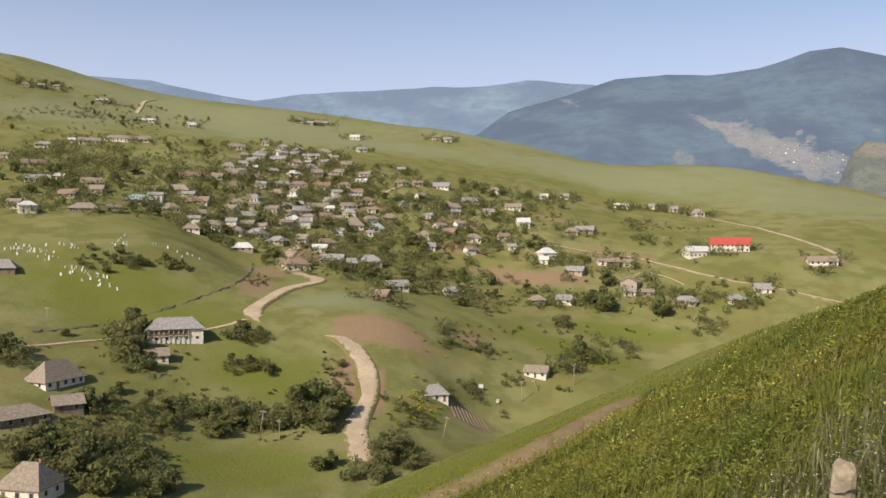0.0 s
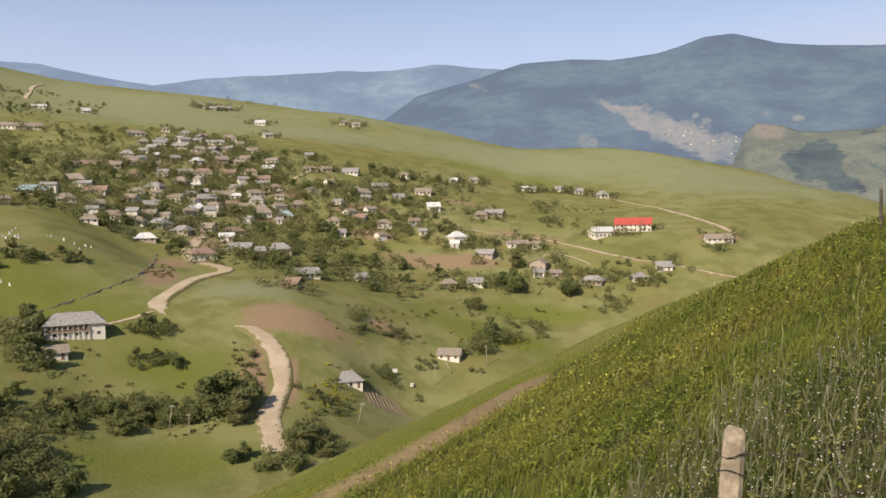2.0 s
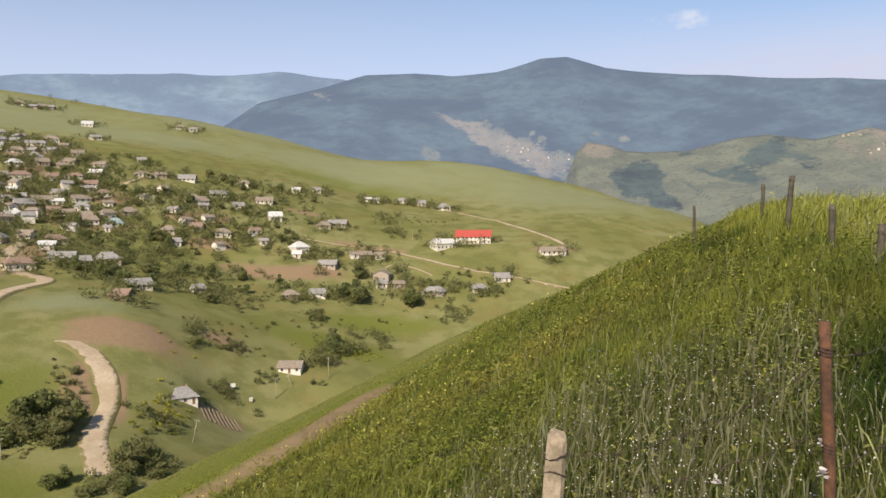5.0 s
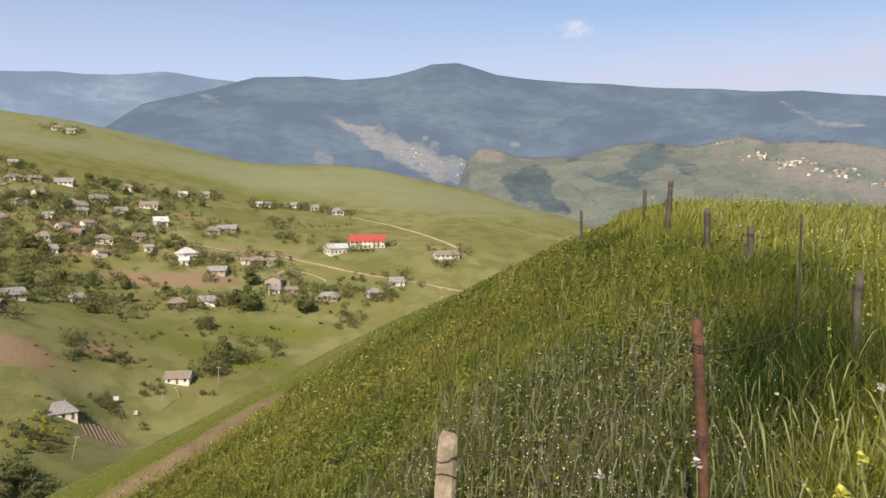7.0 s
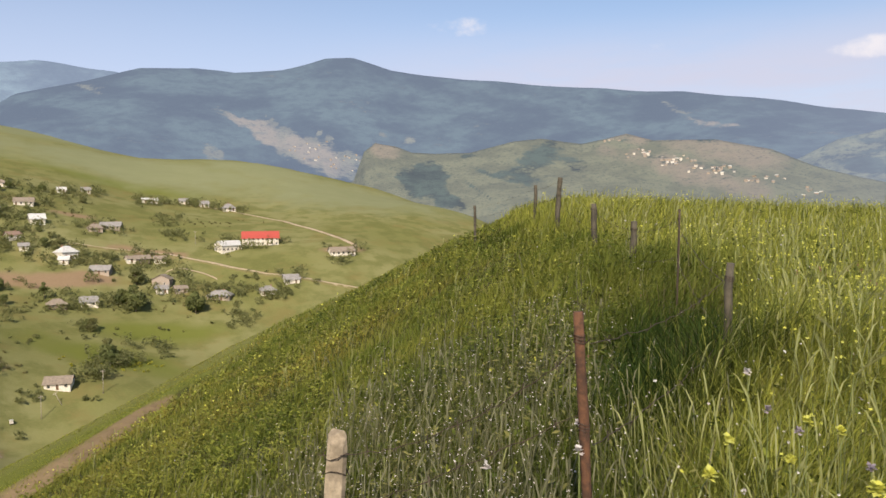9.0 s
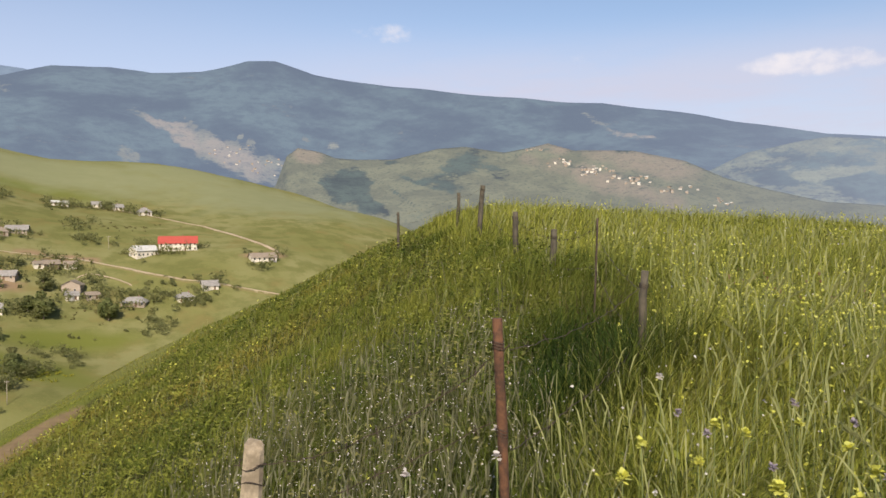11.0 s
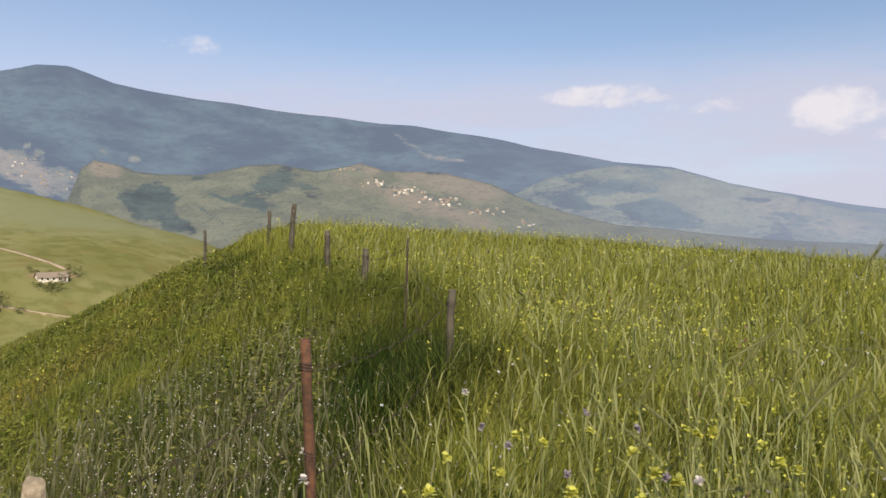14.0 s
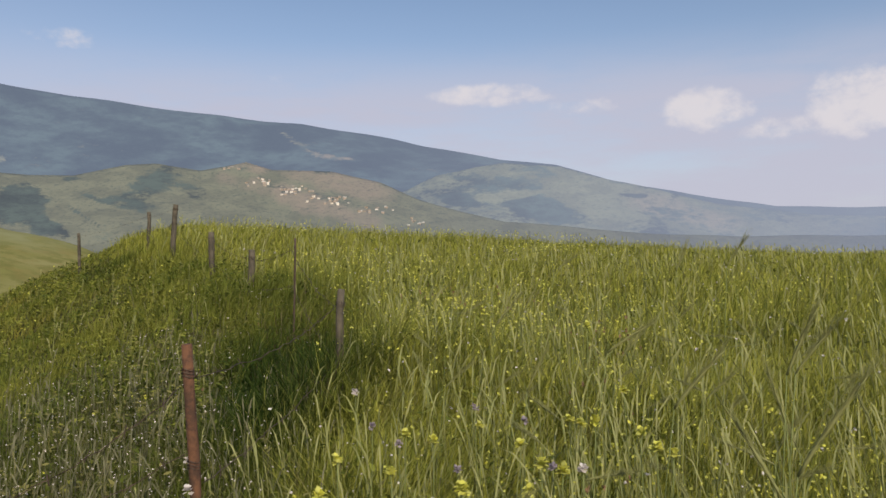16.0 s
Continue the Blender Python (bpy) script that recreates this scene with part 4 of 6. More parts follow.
# ---- trees and bushes ----
def leaf_cloud(rnd, centres, radii, count, size):
    """Leaf clumps: bent quads scattered through lobes, thick near their skin."""
    k = rnd.randint(0, len(centres), count)
    d = rnd.normal(size=(count, 3))
    d /= np.linalg.norm(d, axis=1)[:, None]
    rad = rnd.uniform(0.55, 1.08, count)[:, None] * radii[k][:, None]
    c = centres[k] + d * rad * np.array([1, 1, 0.85])
    a = np.cross(d + rnd.normal(size=(count, 3)) * 0.5, rnd.normal(size=(count, 3)))
    a /= np.linalg.norm(a, axis=1)[:, None] + 1e-6
    b = np.cross(a, d + rnd.normal(size=(count, 3)) * 0.35)
    b /= np.linalg.norm(b, axis=1)[:, None] + 1e-6
    s = size * rnd.uniform(0.6, 1.3, (count, 1))
    v = np.stack([c - a * s, c - b * s * 0.6 + d * s * 0.2, c + a * s, c + b * s * 0.7 - d * s * 0.1], 1).reshape(-1, 3)
    f = np.arange(count * 4).reshape(-1, 4)
    return v, f


def make_tree(seed, spread, tall, label, mat, leaves=620):
    """A tree one unit tall in all: tapered trunk, limbs, and a ragged crown."""
    rnd = np.random.RandomState(seed)
    ob = thing("tree", 0, 0, 0, 0, label, "tree", "hillside trees")
    bm = bmesh.new()
    top = 0.62 * tall
    tube(bm, [(0, 0, -0.08), (0.01, 0, 0.12), (0.02, 0.015, 0.3), (0.01, 0.02, top)], [0.035, 0.026, 0.02, 0.008], 6)
    lobes, radii = [], []
    for i in range(8):
        a, h = i * 2.4 + rnd.uniform(0, 0.6), rnd.uniform(0.22, 0.9)
        reach = spread * (1.05 - abs(h - 0.55)) * rnd.uniform(0.45, 0.8)
        p = (reach * math.cos(a), reach * math.sin(a), tall * h * 0.92)
        z0 = min(0.28 + 0.04 * i, top - 0.05)
        tube(bm, [(0.015, 0.012, z0), (p[0] * 0.5, p[1] * 0.5, (z0 + p[2]) / 2 + 0.02), (p[0] * 0.9, p[1] * 0.9, p[2])], [0.012, 0.008, 0.003], 4)
        lobes.append(p)
        radii.append(spread * rnd.uniform(0.34, 0.55))
    lobes.append((0, 0, tall * 0.82))
    radii.append(spread * 0.45)
    lobes.append((0, 0, tall * 0.38))
    radii.append(spread * 0.6)
    part("trunk", bm, BARK, ob)
    v, f = leaf_cloud(rnd, np.array(lobes), np.array(radii), leaves, 0.072)
    crown = new("crown", raw_mesh("crown", v, f, mat, smooth=False))
    crown.parent = ob
    return ob


TREES = [make_tree(1, 0.46, 0.95, "round dark green broadleaf tree on the hillside", TREE_LEAF), make_tree(2, 0.4, 1.0, "dense green orchard tree among the houses", TREE_LEAF),
         make_tree(3, 0.52, 0.9, "spreading bushy green tree on the grassy slope", TREE_LEAF), make_tree(4, 0.36, 1.05, "light green young tree beside a garden", BUSH_LEAF),
         make_tree(5, 0.44, 0.98, "leafy walnut-like tree with uneven crown", BUSH_LEAF), make_tree(6, 0.22, 1.1, "slender upright poplar-like dark green tree", TREE_LEAF)]
tree_dice = random.Random(21)
tree_used = [False] * len(TREES)
tree_total = 0
bush_spots = []
HOUSES = [o for o in scene.objects if o.get("group") == "village houses"]
HOUSE_XY = np.array([o.matrix_basis.translation[:2] for o in HOUSES])
HOUSE_R = 4.2


def plant(x, y, tall, kind=None):
    global tree_total
    if tree_total >= 290:
        bush_spots.append((x, y, 0.8 * tall))
        return
    i = tree_dice.randrange(5) if kind is None else kind
    w = tall * tree_dice.uniform(0.85, 1.25)
    m = pose(x, y, ground_at(x, y), 0, 0, tree_dice.uniform(0, 360))
    tree_total += 1
    ob = copy_thing(TREES[i], m) if tree_used[i] else TREES[i]
    tree_used[i] = True
    ob.matrix_basis = m @ Matrix.Diagonal((w, w, tall, 1))


def grove(x, y, rx, ry, count, tall):
    """Trees and bushes strewn over an oval whose long axis lies across the line of sight."""
    a = math.atan2(x, y)
    for i in range(int(count * 2.3) + 2 if count > 3 else count):
        r, b = math.sqrt(tree_dice.random()), tree_dice.uniform(0, 6.2832)
        p, q = rx * r * math.cos(b), ry * r * math.sin(b)
        px, py = x + p * math.cos(a) + q * math.sin(a), y - p * math.sin(a) + q * math.cos(a)
        if len(HOUSE_XY) and np.min(np.hypot(HOUSE_XY[:, 0] - px, HOUSE_XY[:, 1] - py)) < HOUSE_R:
            continue
        h = tall * tree_dice.uniform(0.65, 1.2)
        if i % 7 == 0 or count <= 3:
            plant(px, py, h, 5 if tall >= 11 else None)
        else:
            bush_spots.append((px, py, h * tree_dice.uniform(0.5, 1.0)))



grove(-84, 186, 15, 15, 34, 7)
grove(-80, 222, 22, 8, 26, 5)
grove(-57, 236, 18, 6, 20, 5)
grove(-94, 184, 9, 8, 15, 6)
grove(-68, 182, 6, 6, 8, 5)
grove(-39, 242, 9, 14, 16, 7)
grove(-13, 220, 9, 9, 14, 6)
grove(-21, 207, 7, 7, 8, 5)
grove(-60, 237, 10, 6, 8, 4)
grove(-31, 210, 3, 3, 2, 5)
grove(-79, 233, 5, 4, 4, 3)
grove(-107, 265, 7, 11, 10, 8)
grove(-97, 250, 6, 8, 7, 7)
grove(-94, 231, 2, 2, 2, 4)
grove(-71, 281, 8, 5, 9, 5)
grove(-64, 262, 8, 6, 9, 4)
grove(-127, 232, 5, 9, 6, 7)
grove(-121, 256, 3, 4, 2, 3)
grove(-138, 322, 12, 11, 9, 4)
grove(-126, 325, 6, 6, 5, 5)
grove(-109, 331, 6, 5, 3, 4)
grove(-118, 337, 8, 9, 4, 4)
grove(-149, 416, 19, 17, 10, 5)
grove(-121, 413, 18, 17, 12, 6)
grove(-113, 439, 16, 20, 10, 6)
grove(-83, 396, 7, 14, 6, 5)
grove(-249, 485, 23, 70, 28, 6)
grove(-211, 469, 22, 64, 30, 6)
grove(-196, 489, 22, 46, 22, 6)
grove(-208, 422, 20, 30, 14, 6)
grove(-170, 476, 14, 36, 14, 6)
grove(-139, 486, 14, 31, 14, 6)
grove(-127, 507, 15, 34, 14, 6)
grove(-116, 540, 16, 41, 10, 6)
grove(-187, 607, 27, 42, 12, 5)
grove(-272, 704, 32, 53, 10, 5)
grove(-313, 743, 34, 64, 14, 5)
grove(-395, 771, 37, 17, 12, 5)
grove(-338, 625, 15, 41, 4, 5)
grove(-248, 771, 29, 26, 8, 5)
grove(-86, 480, 14, 23, 18, 6)
grove(-86, 542, 19, 35, 16, 6)
grove(-66, 564, 20, 27, 10, 5)
grove(-39, 585, 21, 18, 10, 5)
grove(-50, 524, 19, 20, 10, 6)
grove(-56, 432, 15, 17, 8, 5)
grove(-53, 456, 16, 24, 16, 6)
grove(-27, 448, 19, 27, 22, 6)
grove(-45, 388, 14, 15, 14, 6)
grove(-23, 388, 17, 24, 18, 6)
grove(-1, 409, 17, 20, 16, 6)
grove(-8, 456, 16, 24, 18, 5)
grove(-16, 511, 18, 19, 14, 6)
grove(13, 509, 22, 26, 16, 6)
grove(35, 572, 24, 23, 12, 6)
grove(70, 560, 20, 18, 10, 5)
grove(42, 505, 14, 17, 8, 5)
grove(22, 476, 20, 15, 14, 5)
grove(45, 471, 17, 15, 12, 5)
grove(18, 381, 16, 22, 14, 5)
grove(26, 419, 1, 2, 1, 8)
grove(43, 407, 0, 2, 1, 11)
grove(76, 399, 9, 9, 10, 9)
grove(88, 426, 2, 4, 2, 10)
grove(107, 386, 4, 3, 3, 9)
grove(54, 371, 5, 4, 4, 6)
grove(62, 338, 10, 12, 12, 7)
grove(49, 317, 5, 6, 5, 7)
grove(77, 355, 10, 8, 6, 5)
grove(127, 517, 11, 39, 12, 6)
grove(136, 483, 18, 24, 8, 5)
grove(121, 372, 11, 11, 8, 5)
grove(146, 383, 7, 4, 5, 6)
grove(121, 408, 8, 5, 4, 5)
grove(190, 408, 4, 5, 3, 6)
grove(214, 422, 1, 2, 1, 7)
grove(180, 567, 13, 8, 4, 4)
grove(122, 578, 8, 12, 3, 5)
grove(156, 585, 13, 6, 5, 4)
grove(1, 315, 4, 10, 5, 5)
grove(13, 318, 7, 5, 5, 4)
grove(9, 289, 5, 3, 5, 5)
grove(29, 304, 3, 3, 3, 5)
grove(44, 299, 3, 2, 3, 4)
grove(22, 284, 2, 2, 2, 3)
grove(-8, 252, 5, 7, 8, 3)
grove(-17, 257, 4, 3, 3, 5)
grove(-33, 254, 2, 5, 4, 5)
grove(-109, 883, 4, 6, 2, 5)
grove(-81, 896, 2, 6, 1, 5)
grove(-146, 830, 8, 6, 2, 5)
grove(141, 415, 12, 10, 5, 4)
grove(84, 340, 5, 4, 3, 4)
grove(-250, 545, 40, 30, 30, 7)
grove(-160, 500, 24, 26, 16, 7)
grove(-110, 440, 22, 16, 14, 6)
grove(-60, 520, 34, 30, 8, 6)
grove(-20, 530, 40, 24, 14, 6)
grove(50, 530, 36, 20, 12, 6)
grove(-40, 420, 30, 14, 18, 6)
grove(10, 430, 34, 16, 18, 5)
grove(-245, 520, 30, 40, 26, 7)
grove(-215, 500, 26, 30, 22, 7)
grove(-180, 540, 30, 40, 22, 6)
grove(-280, 600, 26, 34, 14, 5)
grove(-330, 690, 30, 20, 12, 4)
grove(-300, 800, 26, 14, 10, 4)
grove(-85, 203, 9, 8, 10, 5)
plant(-134, 898, 5)



for hx, hy in HOUSE_XY:
    for i in range(13):
        a, r = tree_dice.uniform(0, 6.2832), tree_dice.uniform(4.8, 15)
        bx, by = hx + r * math.cos(a), hy + r * math.sin(a)
        if np.min(np.hypot(HOUSE_XY[:, 0] - bx, HOUSE_XY[:, 1] - by)) > 4.6 and hy > 330:
            bush_spots.append((bx, by, tree_dice.uniform(2.8, 7.0)))


def scrub_line(points, count, tall):
    """Rough bushes along a bank."""
    line = spline(points, 1.0)
    for i in range(count):
        p = line[tree_dice.randrange(len(line))]
        bush_spots.append((p[0] + tree_dice.gauss(0, 2.5), p[1] + tree_dice.gauss(0, 2.5), tall * tree_dice.uniform(0.5, 1.2)))


scrub_line([(-95, 205), (-60, 238), (-35, 240)], 46, 2.2)
scrub_line([(-36, 236), (-36, 256), (-38, 275)], 26, 2.6)
scrub_line([(-12, 232), (-14, 250), (-8, 262), (4, 280)], 26, 1.8)
scrub_line([(0, 330), (30, 350), (70, 370), (110, 372)], 30, 1.8)
scrub_line([(-20, 380), (20, 385), (60, 400)], 40, 2.4)
scrub_line([(-200, 560), (-170, 600), (-230, 640)], 36, 2.6)
scrub_line([(-300, 700), (-330, 740), (-270, 690)], 30, 2.6)
scrub_line([(20, 300), (40, 315), (62, 335)], 24, 2.0)


def bushes():
    """All the shrubs that fill the gaps between trees and houses."""
    rnd = np.random.RandomState(31)
    vs, fs, n = [], [], 0
    xs = np.array([b[0] for b in bush_spots])
    zs = height(xs, np.array([b[1] for b in bush_spots]))
    for (x, y, h), z in zip(bush_spots, zs):
        k = rnd.randint(3, 6)
        c = np.stack([rnd.uniform(-0.42, 0.42, k) * h, rnd.uniform(-0.42, 0.42, k) * h, rnd.uniform(0.25, 0.7, k) * h], 1) + (x, y, z)
        v, f = leaf_cloud(rnd, c, np.full(k, 0.36 * h) * rnd.uniform(0.8, 1.2, k), 56 if y > 330 else 110, (0.18 if y > 330 else 0.14) * h ** 0.6)
        vs.append(v)
        fs.append(f + n)
        n += len(v)
    return tagged(new("bushes", raw_mesh("bushes", np.concatenate(vs), np.concatenate(fs), BUSH_LEAF, smooth=False)), "green shrubs and garden bushes across the hillside", "bushes", kind="stuff")


bushes()


def thicket(name, label, mat, seed, low, high, size, spots):
    """Low uncountable scrub strewn over ovals."""
    rnd = np.random.RandomState(seed)
    vs, fs, n = [], [], 0
    for cx, cy, rx, ry, count in spots:
        for i in range(count):
            x, y, h = cx + rnd.normal() * rx * 0.6, cy + rnd.normal() * ry * 0.6, rnd.uniform(low, high)
            k = rnd.randint(2, 4)
            c = np.array([(x + rnd.normal() * 0.5 * h, y + rnd.normal() * 0.5 * h, ground_at(x, y) + 0.35 * h) for q in range(k)])
            v, f = leaf_cloud(rnd, c, np.full(k, 0.6 * h), 46, size)
            vs.append(v)
            fs.append(f + n)
            n += len(v)
    return tagged(new(name, raw_mesh(name, np.concatenate(vs), np.concatenate(fs), mat, smooth=False)), label, "scrub", kind="stuff")


thicket("flowering_scrub", "yellow flowering scrub in the valley bottom", GOLD_LEAF, 33, 0.6, 1.3, 0.26,
        ((-8, 262, 7, 8, 30), (60, 330, 16, 6, 34), (-12, 250, 5, 5, 12), (-10, 300, 8, 6, 4), (30, 270, 8, 5, 8)))
SCRUB_LEAF = leafy("rough_scrub_leaves", (0.15, 0.125, 0.05), (0.115, 0.12, 0.045), (0.2, 0.165, 0.075), 0.3, 0.08)
thicket("rough_scrub", "dry brownish scrub and tall weeds on the banks", SCRUB_LEAF, 34, 0.5, 1.2, 0.24,
        ((-62, 236, 30, 12, 90), (-90, 215, 20, 12, 40), (-38, 262, 6, 16, 30), (14, 324, 14, 8, 40), (-82, 352, 8, 14, 26), (-200, 590, 50, 40, 50), (-310, 700, 50, 40, 50),
         (60, 520, 24, 10, 30), (10, 400, 30, 10, 40), (100, 400, 26, 14, 36), (-30, 470, 20, 14, 30), (150, 520, 30, 14, 26), (-105, 262, 14, 8, 24)))


# ---- poles, graves, small things of the valley ----
def utility_pole(x, y, tall, lean=0.0):
    ob = thing("utility_pole", x, y, ground_at(x, y), tree_dice.uniform(-20, 20), "tall grey wooden utility pole standing in the grass", "utility pole", "utility poles")
    ob.matrix_basis = ob.matrix_basis @ pose(0, 0, 0, 0, lean, 0)
    part("pole", tube(bmesh.new(), [(0, 0, -0.8), (0, 0, tall * 0.5), (0, 0, tall)], [0.13, 0.11, 0.08], 8), POLE_WOOD, ob)
    arm = part("crossarm", box(bmesh.new(), -0.8, 0.8, -0.06, 0.06, tall - 0.7, tall - 0.55), POLE_WOOD, ob)
    for s in (-0.65, 0.0, 0.65):
        part("insulator", tube(bmesh.new(), [(s, 0, tall - 0.56), (s, 0, tall - 0.46), (s, 0, tall - 0.36)], [0.03, 0.07, 0.04], 6), WALLS["p"][0], arm)
    return ob


for px, py, tall, lean in ((-130, 261, 7, 0), (-53, 229, 8, 9), (-47, 228, 6, -2), (50, 303, 8.5, 0), (29, 293, 8, 0), (0, 245, 7, 12), (36, 300, 5, -25), (-20, 500, 8, 0), (-112, 560, 8, 0), (130, 470, 8, 0)):
    utility_pole(px, py, tall, lean)

STONE_WHITE = patchy("grave_marble", (0.8, 0.78, 0.74), (0.6, 0.58, 0.54), 4.0)
grave_dice = random.Random(4)


def gravestone():
    ob = thing("gravestone", 0, 0, 0, 0, "upright white gravestone with rounded top in the hillside cemetery", "gravestone", "cemetery stones")
    bm = bmesh.new()
    prof = [(-0.4, -0.3), (0.4, -0.3), (0.4, 1.25), (0.3, 1.5), (0.12, 1.62), (-0.12, 1.62), (-0.3, 1.5), (-0.4, 1.25)]
    a = [bm.verts.new((x, -0.1, z)) for x, z in prof]
    b = [bm.verts.new((x, 0.1, z)) for x, z in prof]
    bm.faces.new(a)
    bm.faces.new(b[::-1])
    for i in range(8):
        bm.faces.new((a[i], b[i], b[(i + 1) % 8], a[(i + 1) % 8]))
    part("slab", bm, STONE_WHITE, ob)
    part("plinth", box(bmesh.new(), -0.55, 0.55, -0.25, 0.25, -0.4, 0.18), STONE_WHITE, ob)
    return ob


first_grave = gravestone()
graves = []
for cx, cy, rx, ry, count in ((-166, 319, 14, 6, 34), (-144, 309, 12, 5, 20), (-140, 341, 8, 5, 12), (-133, 305, 10, 4, 14), (-127, 350, 5, 4, 4), (-113, 351, 8, 5, 6), (-155, 330, 7, 4, 10)):
    for i in range(count):
        graves.append((cx + grave_dice.gauss(0, 0.5) * rx, cy + grave_dice.gauss(0, 0.5) * ry))
for i, (gx, gy) in enumerate(graves):
    m = pose(gx, gy, ground_at(gx, gy), grave_dice.uniform(-5, 5), grave_dice.uniform(-5, 5), grave_dice.uniform(0, 60))
    g = first_grave if i == 0 else copy_thing(first_grave, m)
    k = grave_dice.uniform(0.35, 0.75)
    g.matrix_basis = m @ Matrix.Diagonal((k, k, k, 1))


def beehive(x, y):
    ob = thing("beehive", x, y, ground_at(x, y), 10, "small white wooden beehive box in the meadow", "beehive")
    part("box", box(bmesh.new(), -0.5, 0.5, -0.45, 0.45, 0.2, 1.3), WALLS["p"][0], ob)
    part("lid", box(bmesh.new(), -0.58, 0.58, -0.52, 0.52, 1.3, 1.45), ROOFS["w"][0], ob)
    for sx in (-0.4, 0.4):
        for sy in (-0.35, 0.35):
            part("leg", box(bmesh.new(), sx - 0.06, sx + 0.06, sy - 0.06, sy + 0.06, -0.3, 0.2), DOOR_WOOD, ob)
    return ob


beehive(20, 290)


def notice_board(x, y):
    ob = thing("notice_board", x, y, ground_at(x, y), -3, "pale blank metal board on two posts in the meadow", "board")
    for s in (-0.6, 0.6):
        part("post", tube(bmesh.new(), [(s, 0, -0.4), (s, 0, 2.4)], [0.05, 0.05], 6), POLE_WOOD, ob)
    part("panel", box(bmesh.new(), -0.9, 0.9, -0.09, -0.05, 1.0, 2.5), ROOFS["w"][0], ob)
    return ob


notice_board(14, 293)


def garden_plot(x, y, turn):
    ob = thing("garden_plot", x, y, ground_at(x, y), turn, "small dug vegetable plot with earth ridges", "garden")
    soil = patchy("dug_soil", (0.2, 0.16, 0.095), (0.15, 0.12, 0.07), 2.0)
    for i in range(9):
        bm = bmesh.new()
        for j in range(7):
            px, py = -6 + 1.5 * i, -4.5 + 1.5 * j
            a = radians(turn)
            gz = ground_at(x + px * math.cos(a) - py * math.sin(a), y + px * math.sin(a) + py * math.cos(a)) - ground_at(x, y)
            q = [bm.verts.new((px + dx, py, gz + dz)) for dx, dz in ((-0.45, -0.3), (-0.25, 0.2), (0.25, 0.22), (0.45, -0.3))]
            if j:
                for k in range(3):
                    bm.faces.new((prev[k], prev[k + 1], q[k + 1], q[k]))
            prev = q
        part("furrow_ridge", bm, soil, ob)
    return ob


garden_plot(9, 273, 15)

# ---- hamlets far off ----
far_dice = random.Random(12)


def far_house(name, az, el):
    aa, ee, x, y, z = RANGES[name]
    k = np.argmin((aa - az) ** 2 + (ee - el) ** 2 * 4)
    px, py, pz = x.ravel()[k] + far_dice.uniform(-4, 4), y.ravel()[k] + far_dice.uniform(-4, 4), z.ravel()[k]
    L, W, H = far_dice.uniform(5, 8), far_dice.uniform(4, 5), far_dice.uniform(2.0, 2.8)
    roof = far_dice.choice("wgggb")
    ob = thing("far_house", px, py, pz, far_dice.uniform(-40, 40) - az, f"tiny distant house with {ROOF_WORD[roof]} roof", "house", "distant hamlet")
    part("wall", box(bmesh.new(), -L / 2, L / 2, -W / 2, W / 2, -8, H), WALLS[far_dice.choice("ssp")][0], ob)
    part("roof", roof_mesh(L, W, H, 1.5, False), ROOFS[roof][0], ob)


for name, az, el, ra, re, count in (("middle_hills", 46.9, 4.8, 1.0, 0.2, 14), ("middle_hills", 49.1, 4.25, 1.3, 0.25, 24), ("middle_hills", 51.5, 3.5, 1.4, 0.3, 18), ("middle_hills", 54.5, 2.7, 1.3, 0.25, 12),
                                    ("middle_hills", 57.5, 1.8, 0.8, 0.2, 8), ("middle_hills", 44.6, 5.75, 0.6, 0.1, 4), ("mountain_range", 23.0, 5.7, 1.6, 0.35, 12), ("mountain_range", 25.3, 4.7, 2.0, 0.5, 20)):
    for i in range(count):
        far_house(name, az + far_dice.gauss(0, 0.55) * ra, el + far_dice.gauss(0, 0.55) * re)



# ---- the fence ----
RUST = patchy("rusty_iron", (0.13, 0.058, 0.028), (0.045, 0.024, 0.015), 24.0, 0.92, 0.0, 90.0)
CONCRETE = patchy("old_concrete", (0.38, 0.31, 0.22), (0.2, 0.16, 0.11), 14.0, 0.95, 0.0, 70.0)
POST_WOOD = patchy("weathered_post", (0.1, 0.085, 0.06), (0.05, 0.042, 0.03), 8.0, 0.9, 0.0, 50.0)
WIRE = patchy("rusty_wire", (0.1, 0.07, 0.05), (0.07, 0.05, 0.04), 20.0, 0.7, 0.5)
fence = thing("fence", 0, 0, 0, 0, "old barbed wire fence with mixed concrete, wood and rusty posts", "fence")


def polar(az, r):
    """A place seen at that bearing and distance from the middle of the walk."""
    return 0.07 + r * math.sin(radians(az)), -0.05 + r * math.cos(radians(az))


POSTS = []


